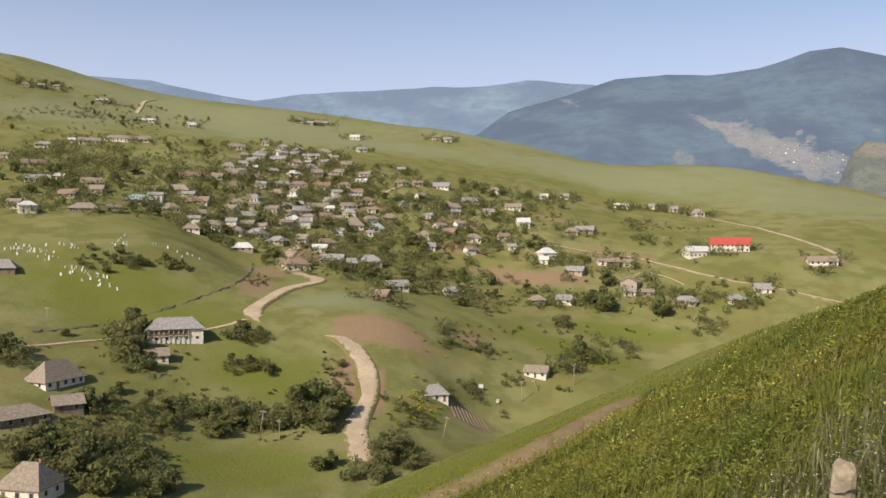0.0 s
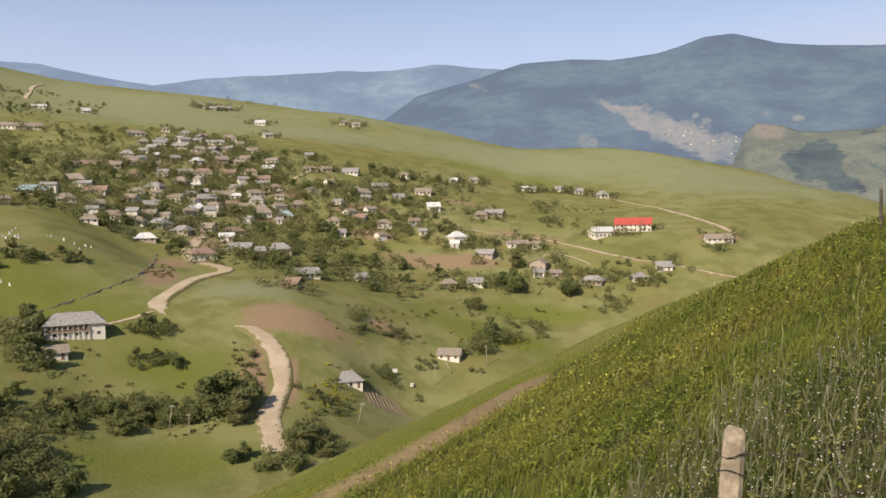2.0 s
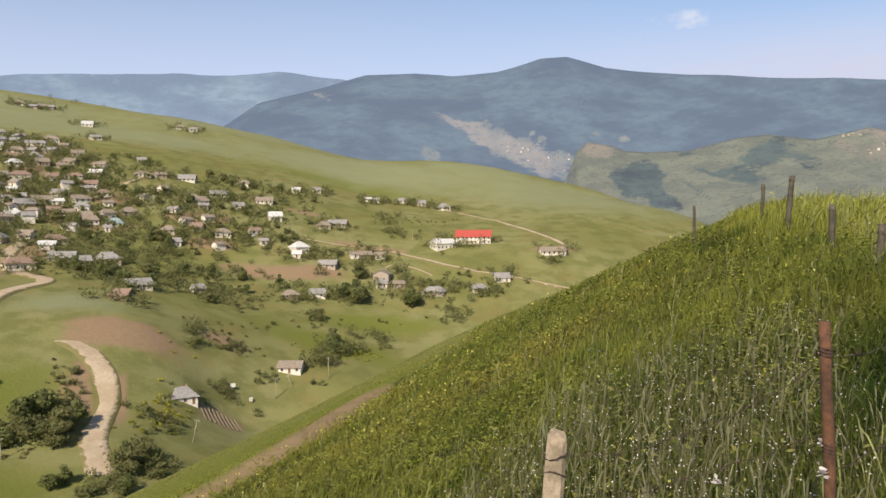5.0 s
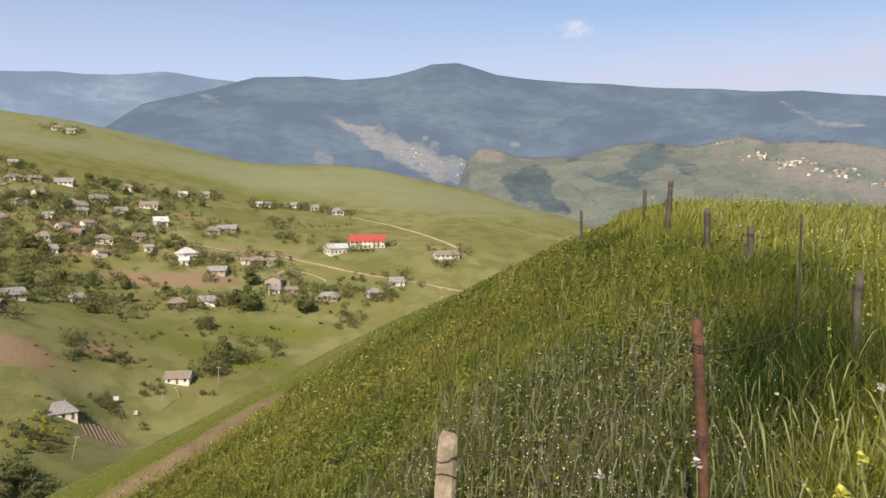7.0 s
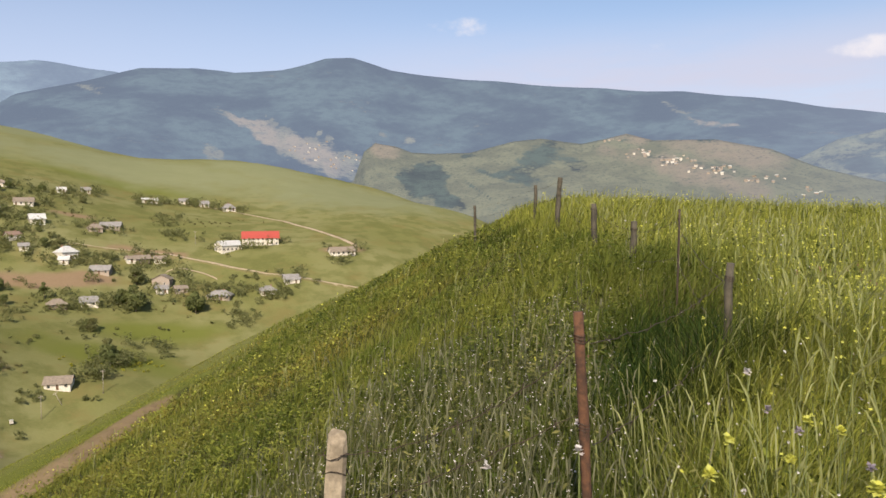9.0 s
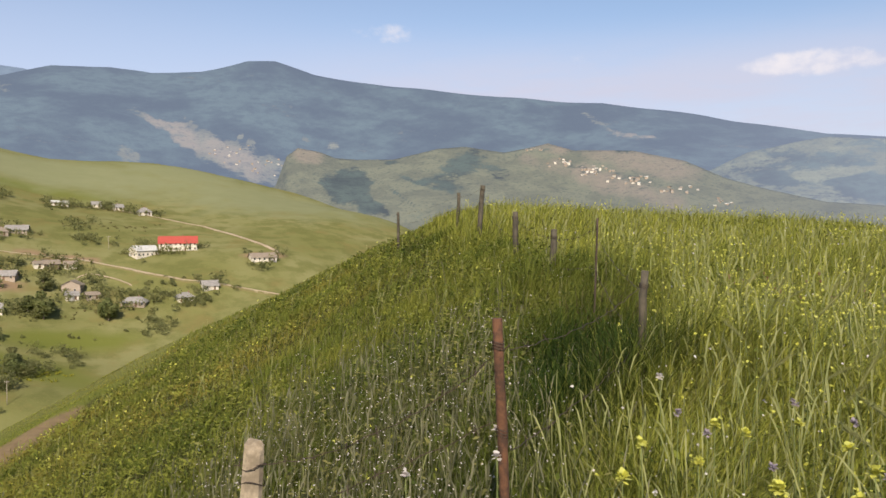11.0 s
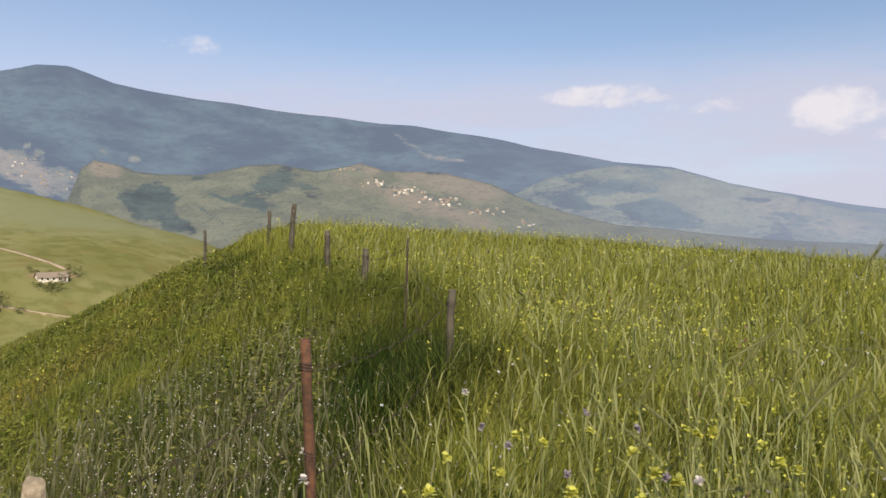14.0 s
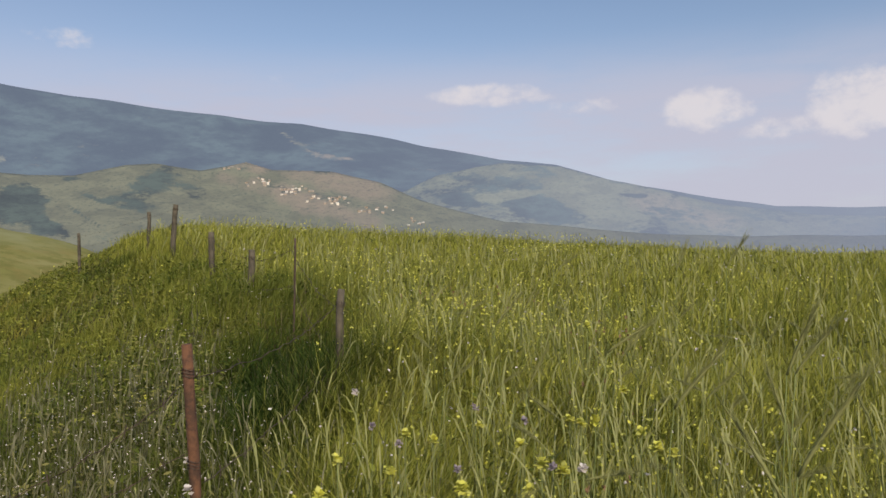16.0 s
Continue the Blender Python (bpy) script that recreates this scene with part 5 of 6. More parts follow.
def concrete_post(az, r, top, size, lean, foot_lean=0.0):
    x, y = polar(az, r)
    z = ground_at(x, y)
    tall = top - z
    bm = bmesh.new()
    s = size / 2
    chip = random.Random(6)
    levels = [(-0.35, 1.05), (0.1, 1.02), (tall * 0.4, 0.99), (tall * 0.55, 1.0), (tall * 0.7, 0.97), (tall * 0.85, 0.98), (tall - 0.06, 0.95), (tall - 0.018, 0.86), (tall, 0.6)]
    rings = []
    for h, k in levels:
        rings.append([bm.verts.new((s * k * cx * chip.uniform(0.93, 1.04), s * k * cy * chip.uniform(0.93, 1.04), h + (chip.uniform(-0.02, 0.006) if h > tall - 0.1 else 0))) for cx, cy in ((-1, -0.6), (-0.6, -1), (0.6, -1), (1, -0.6), (1, 0.6), (0.6, 1), (-0.6, 1), (-1, 0.6))])
    for a, b in zip(rings[:-1], rings[1:]):
        for i in range(8):
            bm.faces.new((a[i], a[(i + 1) % 8], b[(i + 1) % 8], b[i]))
    bm.faces.new(rings[-1])
    ob = part("concrete_post", bm, CONCRETE, fence, "chipped pale concrete post", pose(x, y, z, foot_lean, lean, -az))
    for h in (0.1, 0.17, 0.32, 0.62):
        ring = bmesh.new()
        pts = [(s * 1.25 * math.cos(a), s * 1.25 * math.sin(a), tall - h + 0.014 * math.sin(a * 2 + h * 30)) for a in np.linspace(0, 6.2832, 13)]
        tube(ring, pts, [0.0022] * 13, 4, cap=False)
        part("wire_loop", ring, WIRE, ob)
    POSTS.append((x, y, z, tall, lean))
    return ob


def stick_post(az, r, top, size, lean, mat, label, sides=7, name="wooden_post"):
    x, y = polar(az, r)
    z = ground_at(x, y)
    tall = top - z
    rnd = random.Random(int(az * 10))
    bm = bmesh.new()
    n = 9
    pts = [(rnd.uniform(-0.08, 0.08) * size, rnd.uniform(-0.08, 0.08) * size, -0.35 + (tall + 0.35) * i / (n - 1)) for i in range(n)]
    tube(bm, pts, [size / 2 * rnd.uniform(0.9, 1.08) for i in range(n)], sides)
    ob = part(name, bm, mat, fence, label, pose(x, y, z, 0, lean, -az))
    for h in (0.09, 0.42):
        ring = bmesh.new()
        for turn in range(3):
            pts = [(size * 0.56 * math.cos(a), size * 0.56 * math.sin(a), tall - h - turn * 0.012 + 0.006 * math.sin(a * 2)) for a in np.linspace(0, 6.2832, 11)]
            tube(ring, pts, [0.0022] * 11, 4, cap=False)
        part("wire_loop", ring, WIRE, ob)
    POSTS.append((x, y, z, tall, lean))
    return ob


concrete_post(24.0, 3.3, 0.765, 0.088, 4.0)
stick_post(43.75, 3.0, 1.275, 0.039, -2.2, RUST, "rust-brown iron pipe post", 10, "iron_post")
stick_post(52.4, 5.5, 1.33, 0.055, 2.5, POST_WOOD, "split grey wooden post")
stick_post(49.2, 8.5, 1.73, 0.022, 2.0, WIRE, "thin rusty rod", 6, "iron_rod")
stick_post(46.2, 11.0, 1.62, 0.09, 3.0, POST_WOOD, "short grey wooden post")
stick_post(43.6, 14.0, 1.94, 0.1, 0.0, POST_WOOD, "grey wooden post")
stick_post(40.9, 19.0, 2.70, 0.12, 5.0, POST_WOOD, "tall grey wooden post")
stick_post(39.4, 24.0, 2.77, 0.11, 2.0, POST_WOOD, "grey wooden post")
stick_post(35.1, 30.0, 2.35, 0.11, 0.0, POST_WOOD, "grey wooden post")


def wire(a, b, drop, sag, seed):
    """A strand of twisted barbed wire from post to post, drop metres under their tops."""
    rnd = random.Random(seed)
    n = 26
    tip = lambda p: Vector((p[0], p[1], p[2] + p[3])) + Vector((math.sin(radians(p[4])) * 0.3, 0, 0)) * 0.0
    p, q = tip(a) - Vector((0, 0, drop)), tip(b) - Vector((0, 0, drop))
    pts = []
    for i in range(n + 1):
        t = i / n
        w = p.lerp(q, t)
        w.z -= sag * 4 * t * (1 - t)
        w += Vector((rnd.uniform(-1, 1), rnd.uniform(-1, 1), rnd.uniform(-1, 1))) * 0.006 * (0 < i < n)
        pts.append(w)
    bm = bmesh.new()
    tube(bm, pts, [0.0022] * (n + 1), 4, cap=False)
    for i in range(2, n, 3):
        for s in (1, -1):
            d = Vector((rnd.uniform(-1, 1), rnd.uniform(-1, 1), s)).normalized() * 0.022
            tube(bm, [pts[i] - d, pts[i] + d], [0.0016, 0.0016], 3, cap=False)
    part("barbed_wire", bm, WIRE, fence)


wire(POSTS[0], POSTS[1], 0.1, 0.12, 1)
wire(POSTS[0], POSTS[1], 0.36, 0.03, 2)
for i in range(1, len(POSTS) - 1):
    wire(POSTS[i], POSTS[i + 1], 0.12, 0.06, 10 + i)
    wire(POSTS[i], POSTS[i + 1], 0.5, 0.04, 30 + i)


# ---- the near meadow ----
def grass_material(name, glow=0.35):
    m, n = material(name)
    geo = n.add("ShaderNodeNewGeometry")
    pos = geo.outputs["Position"]
    one = geo.outputs["Random Per Island"]
    att = lambda k: n.add("ShaderNodeAttribute", attribute_name=k).outputs["Fac"]
    a, b = n.noise(pos, 0.5, 4), n.noise(pos, 2.5, 3)
    c = n.mix(n.ramp(a, 0.36, 0.64), (0.118, 0.158, 0.024), (0.232, 0.242, 0.042))
    c = n.mix(n.math("MULTIPLY", n.ramp(b, 0.4, 0.7), 0.5), c, (0.1, 0.125, 0.018))
    c = n.mix(n.math("MULTIPLY", one, 0.45), c, (0.26, 0.265, 0.06))
    c = n.mix(att("pale"), c, n.mix(one, (0.38, 0.375, 0.068), (0.245, 0.272, 0.04)))
    # dark plant greens, deepened further to paint in the hollow's shade
    c = n.mix(att("lush_dark"), c, n.mix(one, (0.02, 0.037, 0.009), (0.05, 0.082, 0.014)))
    c = n.mix(att("dry"), c, n.mix(one, (0.26, 0.23, 0.11), (0.15, 0.13, 0.06)))
    c = n.mix(att("gold"), c, n.mix(one, (0.3, 0.24, 0.04), (0.23, 0.2, 0.05)))
    d = n.add("ShaderNodeBsdfPrincipled", {"Base Color": c, "Roughness": 0.7, "Specular IOR Level": 0.1})
    t = n.add("ShaderNodeBsdfTranslucent", {"Color": c})
    n.add("ShaderNodeOutputMaterial", {"Surface": n.add("ShaderNodeMixShader", {0: glow, 1: d.outputs[0], 2: t.outputs[0]}).outputs[0]})
    return m


GRASS = grass_material("meadow_grass", 0.42)


def strewn(rnd, count, az0, az1, r0, r1, power=1.0):
    """Places whose spacing grows with distance."""
    az = np.radians(rnd.uniform(az0, az1, count))
    r = r0 * (r1 / r0) ** (rnd.uniform(0, 1, count) ** power)
    return r * np.sin(az), r * np.cos(az), r


def zones(x, y):
    """How far a place belongs to the field, the dark hollow and crest patch, the seed-head patch and the golden
    patches.
    """
    u = -0.848 * x + 0.53 * y
    v = 0.53 * x + 0.848 * y
    field = np.clip((-u - np.interp(v, (0.5, 3.5, 4.3, 5, 6.8, 9, 12, 16, 22), (0.3, 0.85, 1.5, 2.0, 3.0, 3.6, 3.7, 3.3, 2.8)) + 0.5 * waves(x, y, 2.0, 61)) / 0.9 + 0.5, 0, 1)
    # dark plants in the dip, with its shade put into their colour
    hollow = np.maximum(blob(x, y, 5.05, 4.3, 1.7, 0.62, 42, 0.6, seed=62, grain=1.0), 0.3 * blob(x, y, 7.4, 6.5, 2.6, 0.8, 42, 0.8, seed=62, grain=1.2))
    # a darker patch of grass near the crest
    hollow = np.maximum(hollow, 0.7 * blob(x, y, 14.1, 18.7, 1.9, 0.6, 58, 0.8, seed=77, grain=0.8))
    seedy = blob(x, y, 3.0, 4.8, 3.3, 1.35, 55, 0.9, seed=63, grain=1.2)
    gold = np.clip(0.18 + (waves(x, y, 2.6, 64) - 0.1) * 1.6, 0, 1) * np.clip((u + 1.0) / 2, 0, 1) * np.clip((v - 6) / 8, 0, 1)
    gold = np.maximum(gold, blob(x, y, 6.2, 16.2, 4.4, 2.4, 8, 0.9, seed=69, grain=1.6) * np.clip(0.6 + 0.8 * waves(x, y, 0.9, 70), 0, 1))
    return field * (1 - 0.8 * hollow), hollow, seedy * (1 - hollow), gold


def blades(name, label, seed, count, az0, az1, r0, r1, tall, wide, keep=None, tint=None, bend=0.45, mat=None):
    """Grass as bent tapering blades. tall and wide: functions of the place."""
    rnd = np.random.RandomState(seed)
    x, y, r = strewn(rnd, count, az0, az1, r0, r1)
    tuft = 1 + 0.35 * waves(x, y, 0.28, 66) + 0.25 * waves(x, y, 0.9, 67)
    field, hollow, seedy, gold = zones(x, y)
    k = ((beside_track(x, y) > 0.42 + 0.45 * waves(x, y, 1.0, 8)) | (rnd.uniform(0, 1, count) < 0.22)) & (rnd.uniform(0, 1, count) < 0.35 + 0.6 * tuft) & (np.hypot(x, y) > 0.8)
    if keep is not None:
        k &= rnd.uniform(0, 1, count) < keep(x, y, field, hollow, seedy, gold)
    x, y, r, field, hollow, seedy, gold, tuft = (q[k] for q in (x, y, r, field, hollow, seedy, gold, tuft))
    n = len(x)
    z = height(x, y) - 0.03
    h = tall(x, y, r, field, hollow, seedy) * rnd.uniform(0.55, 1.12, n) * np.clip(tuft, 0.65, 1.22) * np.where(below_track(x, y), 0.42, 1.0)
    w = wide(r) * rnd.uniform(0.6, 1.3, n)
    a = rnd.uniform(0, 6.2832, n)
    lean = a + rnd.uniform(-0.6, 0.6, n)
    reach = h * bend * rnd.uniform(0.15, 1.0, n)
    lx, ly = np.cos(lean) * reach + 0.12 * h, np.sin(lean) * reach - 0.12 * h
    sx, sy = -np.sin(a) * w / 2, np.cos(a) * w / 2
    pt = lambda f, g, s: np.stack([x + lx * g + sx * s, y + ly * g + sy * s, z + h * f], 1)
    v = np.stack([pt(0, 0, -0.8), pt(0, 0, 0.8), pt(0.58, 0.28, -1), pt(0.58, 0.28, 1), pt(0.94, 1.0, 0)], 1).reshape(-1, 3)
    o = np.arange(n)[:, None, None] * 5
    f = (np.array([[0, 1, 3], [0, 3, 2], [2, 3, 4]])[None] + o).reshape(-1, 3)
    me = raw_mesh(name, v, f, mat or GRASS, smooth=True)
    dice = rnd.uniform(0, 1, n)
    dry, lush_dark, gld = tint(dice, field, hollow, seedy, gold) if tint else (dice * 0, dice * 0, dice * 0)
    for key, val in (("dry", dry), ("lush_dark", lush_dark), ("gold", gld), ("pale", np.clip(0.08 + 0.92 * field + 0.7 * below_track(x, y) - seedy * (1 - field), 0, 1) * (rnd.uniform(0, 1, n) < 0.75))):
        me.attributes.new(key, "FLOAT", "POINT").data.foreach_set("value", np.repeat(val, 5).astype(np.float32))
    return tagged(new(name, me), label, "grass", kind="stuff")


def fence_strip(x, y):
    """The unmown strip along the fence, where the grass stands taller."""
    u, v = -0.848 * x + 0.53 * y, 0.53 * x + 0.848 * y
    return np.exp(-((u - np.interp(v, (4, 5, 8, 24), (-1.6, -2.0, -2.6, -3.15))) / 0.55) ** 2) * np.clip(v - 3.8, 0, 1) * np.clip((25 - v) / 4, 0, 1)


def meadow_tint(dice, field, hollow, seedy, gold):
    dry = np.where(dice < 0.05 + 0.05 * field + 0.14 * seedy, 0.65, 0.1 * field * dice) * (1 - 0.9 * hollow)
    # darker green among the seed heads; in the hollow, painted shade as well
    lush_dark = np.clip(0.1 * (1 - field) * (1 - seedy) * (1 - gold) + 0.65 * seedy * (1 - field) + 0.97 * hollow, 0, 1) * (dice > 0.12)
    return dry, lush_dark, gold * (dice > 0.4) * 0.75


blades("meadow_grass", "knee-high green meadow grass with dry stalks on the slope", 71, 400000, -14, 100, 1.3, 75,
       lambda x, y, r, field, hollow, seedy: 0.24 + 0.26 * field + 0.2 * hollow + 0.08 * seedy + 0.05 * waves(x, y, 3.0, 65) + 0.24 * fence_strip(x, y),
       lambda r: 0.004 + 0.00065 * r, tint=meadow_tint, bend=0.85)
# dark tint outside the field paints the shade between taller blades
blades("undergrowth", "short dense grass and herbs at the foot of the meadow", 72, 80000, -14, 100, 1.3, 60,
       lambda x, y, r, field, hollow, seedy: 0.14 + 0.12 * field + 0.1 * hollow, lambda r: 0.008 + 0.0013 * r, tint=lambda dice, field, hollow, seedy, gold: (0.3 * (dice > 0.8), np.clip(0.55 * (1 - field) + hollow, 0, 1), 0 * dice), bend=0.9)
blades("rear_grass", "meadow grass behind the viewpoint", 73, 26000, 100, 346, 1.3, 40,
       lambda x, y, r, field, hollow, seedy: 0.24 + 0.22 * field, lambda r: 0.006 + 0.002 * r, tint=meadow_tint, bend=0.65)


# ---- flowers, seed heads and tall stalks ----
def plain_leaf(name, a, b, glow=0.25):
    m, n = material(name)
    geo = n.add("ShaderNodeNewGeometry")
    c = n.mix(geo.outputs["Random Per Island"], a, b)
    c = n.mix(n.math("MULTIPLY", n.noise(geo.outputs["Position"], 90.0, 3), 0.4), c, tuple(0.6 * v for v in a))
    d = n.add("ShaderNodeBsdfPrincipled", {"Base Color": c, "Roughness": 0.7})
    t = n.add("ShaderNodeBsdfTranslucent", {"Color": c})
    n.add("ShaderNodeOutputMaterial", {"Surface": n.add("ShaderNodeMixShader", {0: glow, 1: d.outputs[0], 2: t.outputs[0]}).outputs[0]})
    return m


YELLOW = plain_leaf("mustard_petals", (0.64, 0.62, 0.07), (0.52, 0.53, 0.15))
WHITE = plain_leaf("white_heads", (0.72, 0.68, 0.66), (0.52, 0.46, 0.42))
LILAC = plain_leaf("lilac_heads", (0.42, 0.35, 0.39), (0.28, 0.24, 0.27))
STALK = plain_leaf("green_stalk", (0.17, 0.22, 0.06), (0.24, 0.26, 0.09))
STRAW = plain_leaf("straw_stalk", (0.17, 0.165, 0.085), (0.1, 0.1, 0.05))
EAR = plain_leaf("grass_ear", (0.3, 0.3, 0.11), (0.2, 0.22, 0.07))
WEED = plain_leaf("withered_weed", (0.07, 0.052, 0.024), (0.15, 0.115, 0.05), 0.15)
SORREL = plain_leaf("sorrel_seed", (0.27, 0.15, 0.075), (0.22, 0.15, 0.08))


def heads(name, label, category, seed, count, az0, az1, r0, r1, mat, keep, size, above, stalk_mat=None, squash=1.0, per=3):
    """Small flower or seed heads of crossed petals, each on a thin stalk, over the grass."""
    rnd = np.random.RandomState(seed)
    x, y, r = strewn(rnd, count, az0, az1, r0, r1)
    field, hollow, seedy, gold = zones(x, y)
    k = (rnd.uniform(0, 1, count) < keep(x, y, field, hollow, seedy, gold)) & (beside_track(x, y) > 1.0)
    x, y, r, field = x[k], y[k], r[k], field[k]
    n = len(x)
    g = height(x, y)
    h = above(field) * rnd.uniform(0.75, 1.2, n)
    c = np.stack([x, y, g + h], 1)
    s = (size(r) * rnd.uniform(0.6, 1.25, n))[:, None]
    quads = []
    for i in range(per):
        a = rnd.normal(size=(n, 3))
        a[:, 2] *= 0.5
        a /= np.linalg.norm(a, axis=1)[:, None]
        b = np.cross(a, rnd.normal(size=(n, 3)))
        b /= np.linalg.norm(b, axis=1)[:, None] + 1e-6
        b[:, 2] *= squash
        o = rnd.normal(size=(n, 3)) * s * 0.35 * np.array([1, 1, squash])
        quads.append(np.stack([c + o - a * s, c + o - b * s * 0.8, c + o + a * s, c + o + b * s * 0.8], 1))
    v = np.concatenate(quads).reshape(-1, 3)
    f = np.arange(len(v)).reshape(-1, 4)
    tagged(new(name, raw_mesh(name, v, f, mat, smooth=False)), label, category, kind="stuff")
    if stalk_mat:
        j = r < 14
        w = 0.0012 + 0.0004 * r[j]
        px, py, gz, hz = x[j], y[j], g[j], h[j]
        dx, dy = rnd.normal(size=(2, j.sum())) * 0.06
        a = rnd.uniform(0, 6.28, j.sum())
        sx, sy = np.cos(a) * w, np.sin(a) * w
        v = np.stack([np.stack([px + dx - sx, py + dy - sy, gz], 1), np.stack([px + dx + sx, py + dy + sy, gz], 1), np.stack([px, py, gz + hz], 1)], 1).reshape(-1, 3)
        tagged(new(name + "_stalks", raw_mesh(name + "_stalks", v, np.arange(len(v)).reshape(-1, 3), stalk_mat, smooth=False)), "thin stalks under " + label, "stalks", kind="stuff")


heads("mustard_blossom", "small yellow mustard blossoms across the field", "flowers", 81, 11000, 40, 100, 2.6, 45, YELLOW,
      lambda x, y, field, hollow, seedy, gold: field * np.clip(1.6 * waves(x, y, 2.2, 82) - 0.25, 0.03, 1), lambda r: 0.0045 + 0.00075 * r, lambda field: 0.53 + 0 * field, STALK)
heads("golden_blossom", "yellow meadow flowers in patches on the slope", "flowers", 83, 3200, -10, 46, 4, 60, YELLOW,
      lambda x, y, field, hollow, seedy, gold: np.clip(gold * 0.8 + 0.04, 0, 1) * (1 - field) * (1 - below_track(x, y)), lambda r: 0.005 + 0.0008 * r, lambda field: 0.34 + 0 * field)
heads("white_seed_heads", "small greyish white seed heads on dry stalks", "seed heads", 84, 15000, 8, 62, 2.0, 13, WHITE,
      lambda x, y, field, hollow, seedy, gold: np.clip(0.42 * seedy * (1 - field) + 0.08 * hollow + 0.012, 0, 1), lambda r: 0.0028 + 0.0004 * r, lambda field: 0.4 + 0.1 * field, STRAW)
heads("pale_flower_heads", "scattered pale flowers in the tall field grass", "flowers", 85, 700, 45, 100, 2.4, 25, WHITE,
      lambda x, y, field, hollow, seedy, gold: 0.5 * field, lambda r: 0.005 + 0.0006 * r, lambda field: 0.52 + 0 * field, STALK)
heads("sorrel_spikes", "rusty sorrel seed spikes among the grass", "seed heads", 86, 900, 44, 75, 2.4, 9, SORREL,
      lambda x, y, field, hollow, seedy, gold: np.clip(waves(x, y, 0.5, 87) - 0.2, 0, 1) * (1 - hollow), lambda r: 0.007 + 0.0005 * r, lambda field: 0.5 + 0 * field, STRAW, 2.0, 4)


def seed_grass(name, label, seed, count, az0, az1, r0, r1, tall, mat, keep):
    """Taller bowed stems that end in a narrow ear."""
    rnd = np.random.RandomState(seed)
    x, y, r = strewn(rnd, count, az0, az1, r0, r1)
    z4 = zones(x, y)
    k = (rnd.uniform(0, 1, count) < keep(*z4)) & ~below_track(x, y) & (beside_track(x, y) > 1.0)
    x, y, r = x[k], y[k], r[k]
    n = len(x)
    z = height(x, y)
    h = tall * rnd.uniform(0.75, 1.2, n)
    a = rnd.normal(0.5, 0.9, n)
    bow = h * rnd.uniform(0.05, 0.4, n)
    t = rnd.uniform(0, 6.2832, n)
    w = (0.0008 + 0.00025 * r)
    ear = w * 1.6 + 0.0008
    prof = ((0, 0, 1.0), (0.45, 0.22, 0.9), (0.78, 0.62, 0.8), (0.84, 0.72, 0.0), (0.93, 0.9, 0.0), (0.97, 1.12, -1))
    cols = []
    for f, g, s in prof:
        ww = w * s if s > 0 else (ear if s == 0 else 0.0002)
        for sign in (-1, 1):
            cols.append(np.stack([x + np.cos(a) * bow * g + sign * np.cos(t) * ww, y + np.sin(a) * bow * g + sign * np.sin(t) * ww, z + h * f], 1))
    v = np.stack(cols, 1).reshape(-1, 3)
    o = np.arange(n)[:, None, None] * 12
    f = (np.array([[2 * i, 2 * i + 1, 2 * i + 3, 2 * i + 2] for i in range(5)])[None] + o).reshape(-1, 4)
    tagged(new(name, raw_mesh(name, v, f, mat, smooth=True)), label, "grass", kind="stuff")


seed_grass("seeding_grass", "tall seeding grasses nodding over the field", 91, 6000, 40, 100, 1.7, 40, 0.66, EAR, lambda field, hollow, seedy, gold: 0.9 * field)
seed_grass("dry_stalks", "grey-brown dry stalks on the slope", 92, 6000, 0, 62, 2.0, 16, 0.5, STRAW, lambda field, hollow, seedy, gold: np.clip(0.9 * seedy + 0.04, 0, 1) * (1 - field))
seed_grass("slope_grasses", "feathery grass heads over the slope", 93, 5000, -14, 48, 4, 60, 0.42, EAR, lambda field, hollow, seedy, gold: 0.2 * (1 - field))


HERB = grass_material("meadow_herbs", 0.35)


def weedy(x, y, field, hollow, seedy, gold):
    """Withered weeds round the split post and along the far rim of the hollow."""
    return 0.15 * np.maximum(blob(x, y, 4.5, 3.5, 0.7, 0.32, 42, 0.6, seed=75, grain=0.6), 0.35 * blob(x, y, 6.2, 4.9, 1.9, 0.4, 40, 0.7, seed=76, grain=0.8))


blades("withered_weeds", "tangled brown withered weeds round an old fence post", 74, 90000, 40, 66, 3.6, 11, lambda x, y, r, field, hollow, seedy: 0.5 + 0 * x, lambda r: 0.003 + 0.0005 * r, keep=weedy, bend=0.7, mat=WEED)


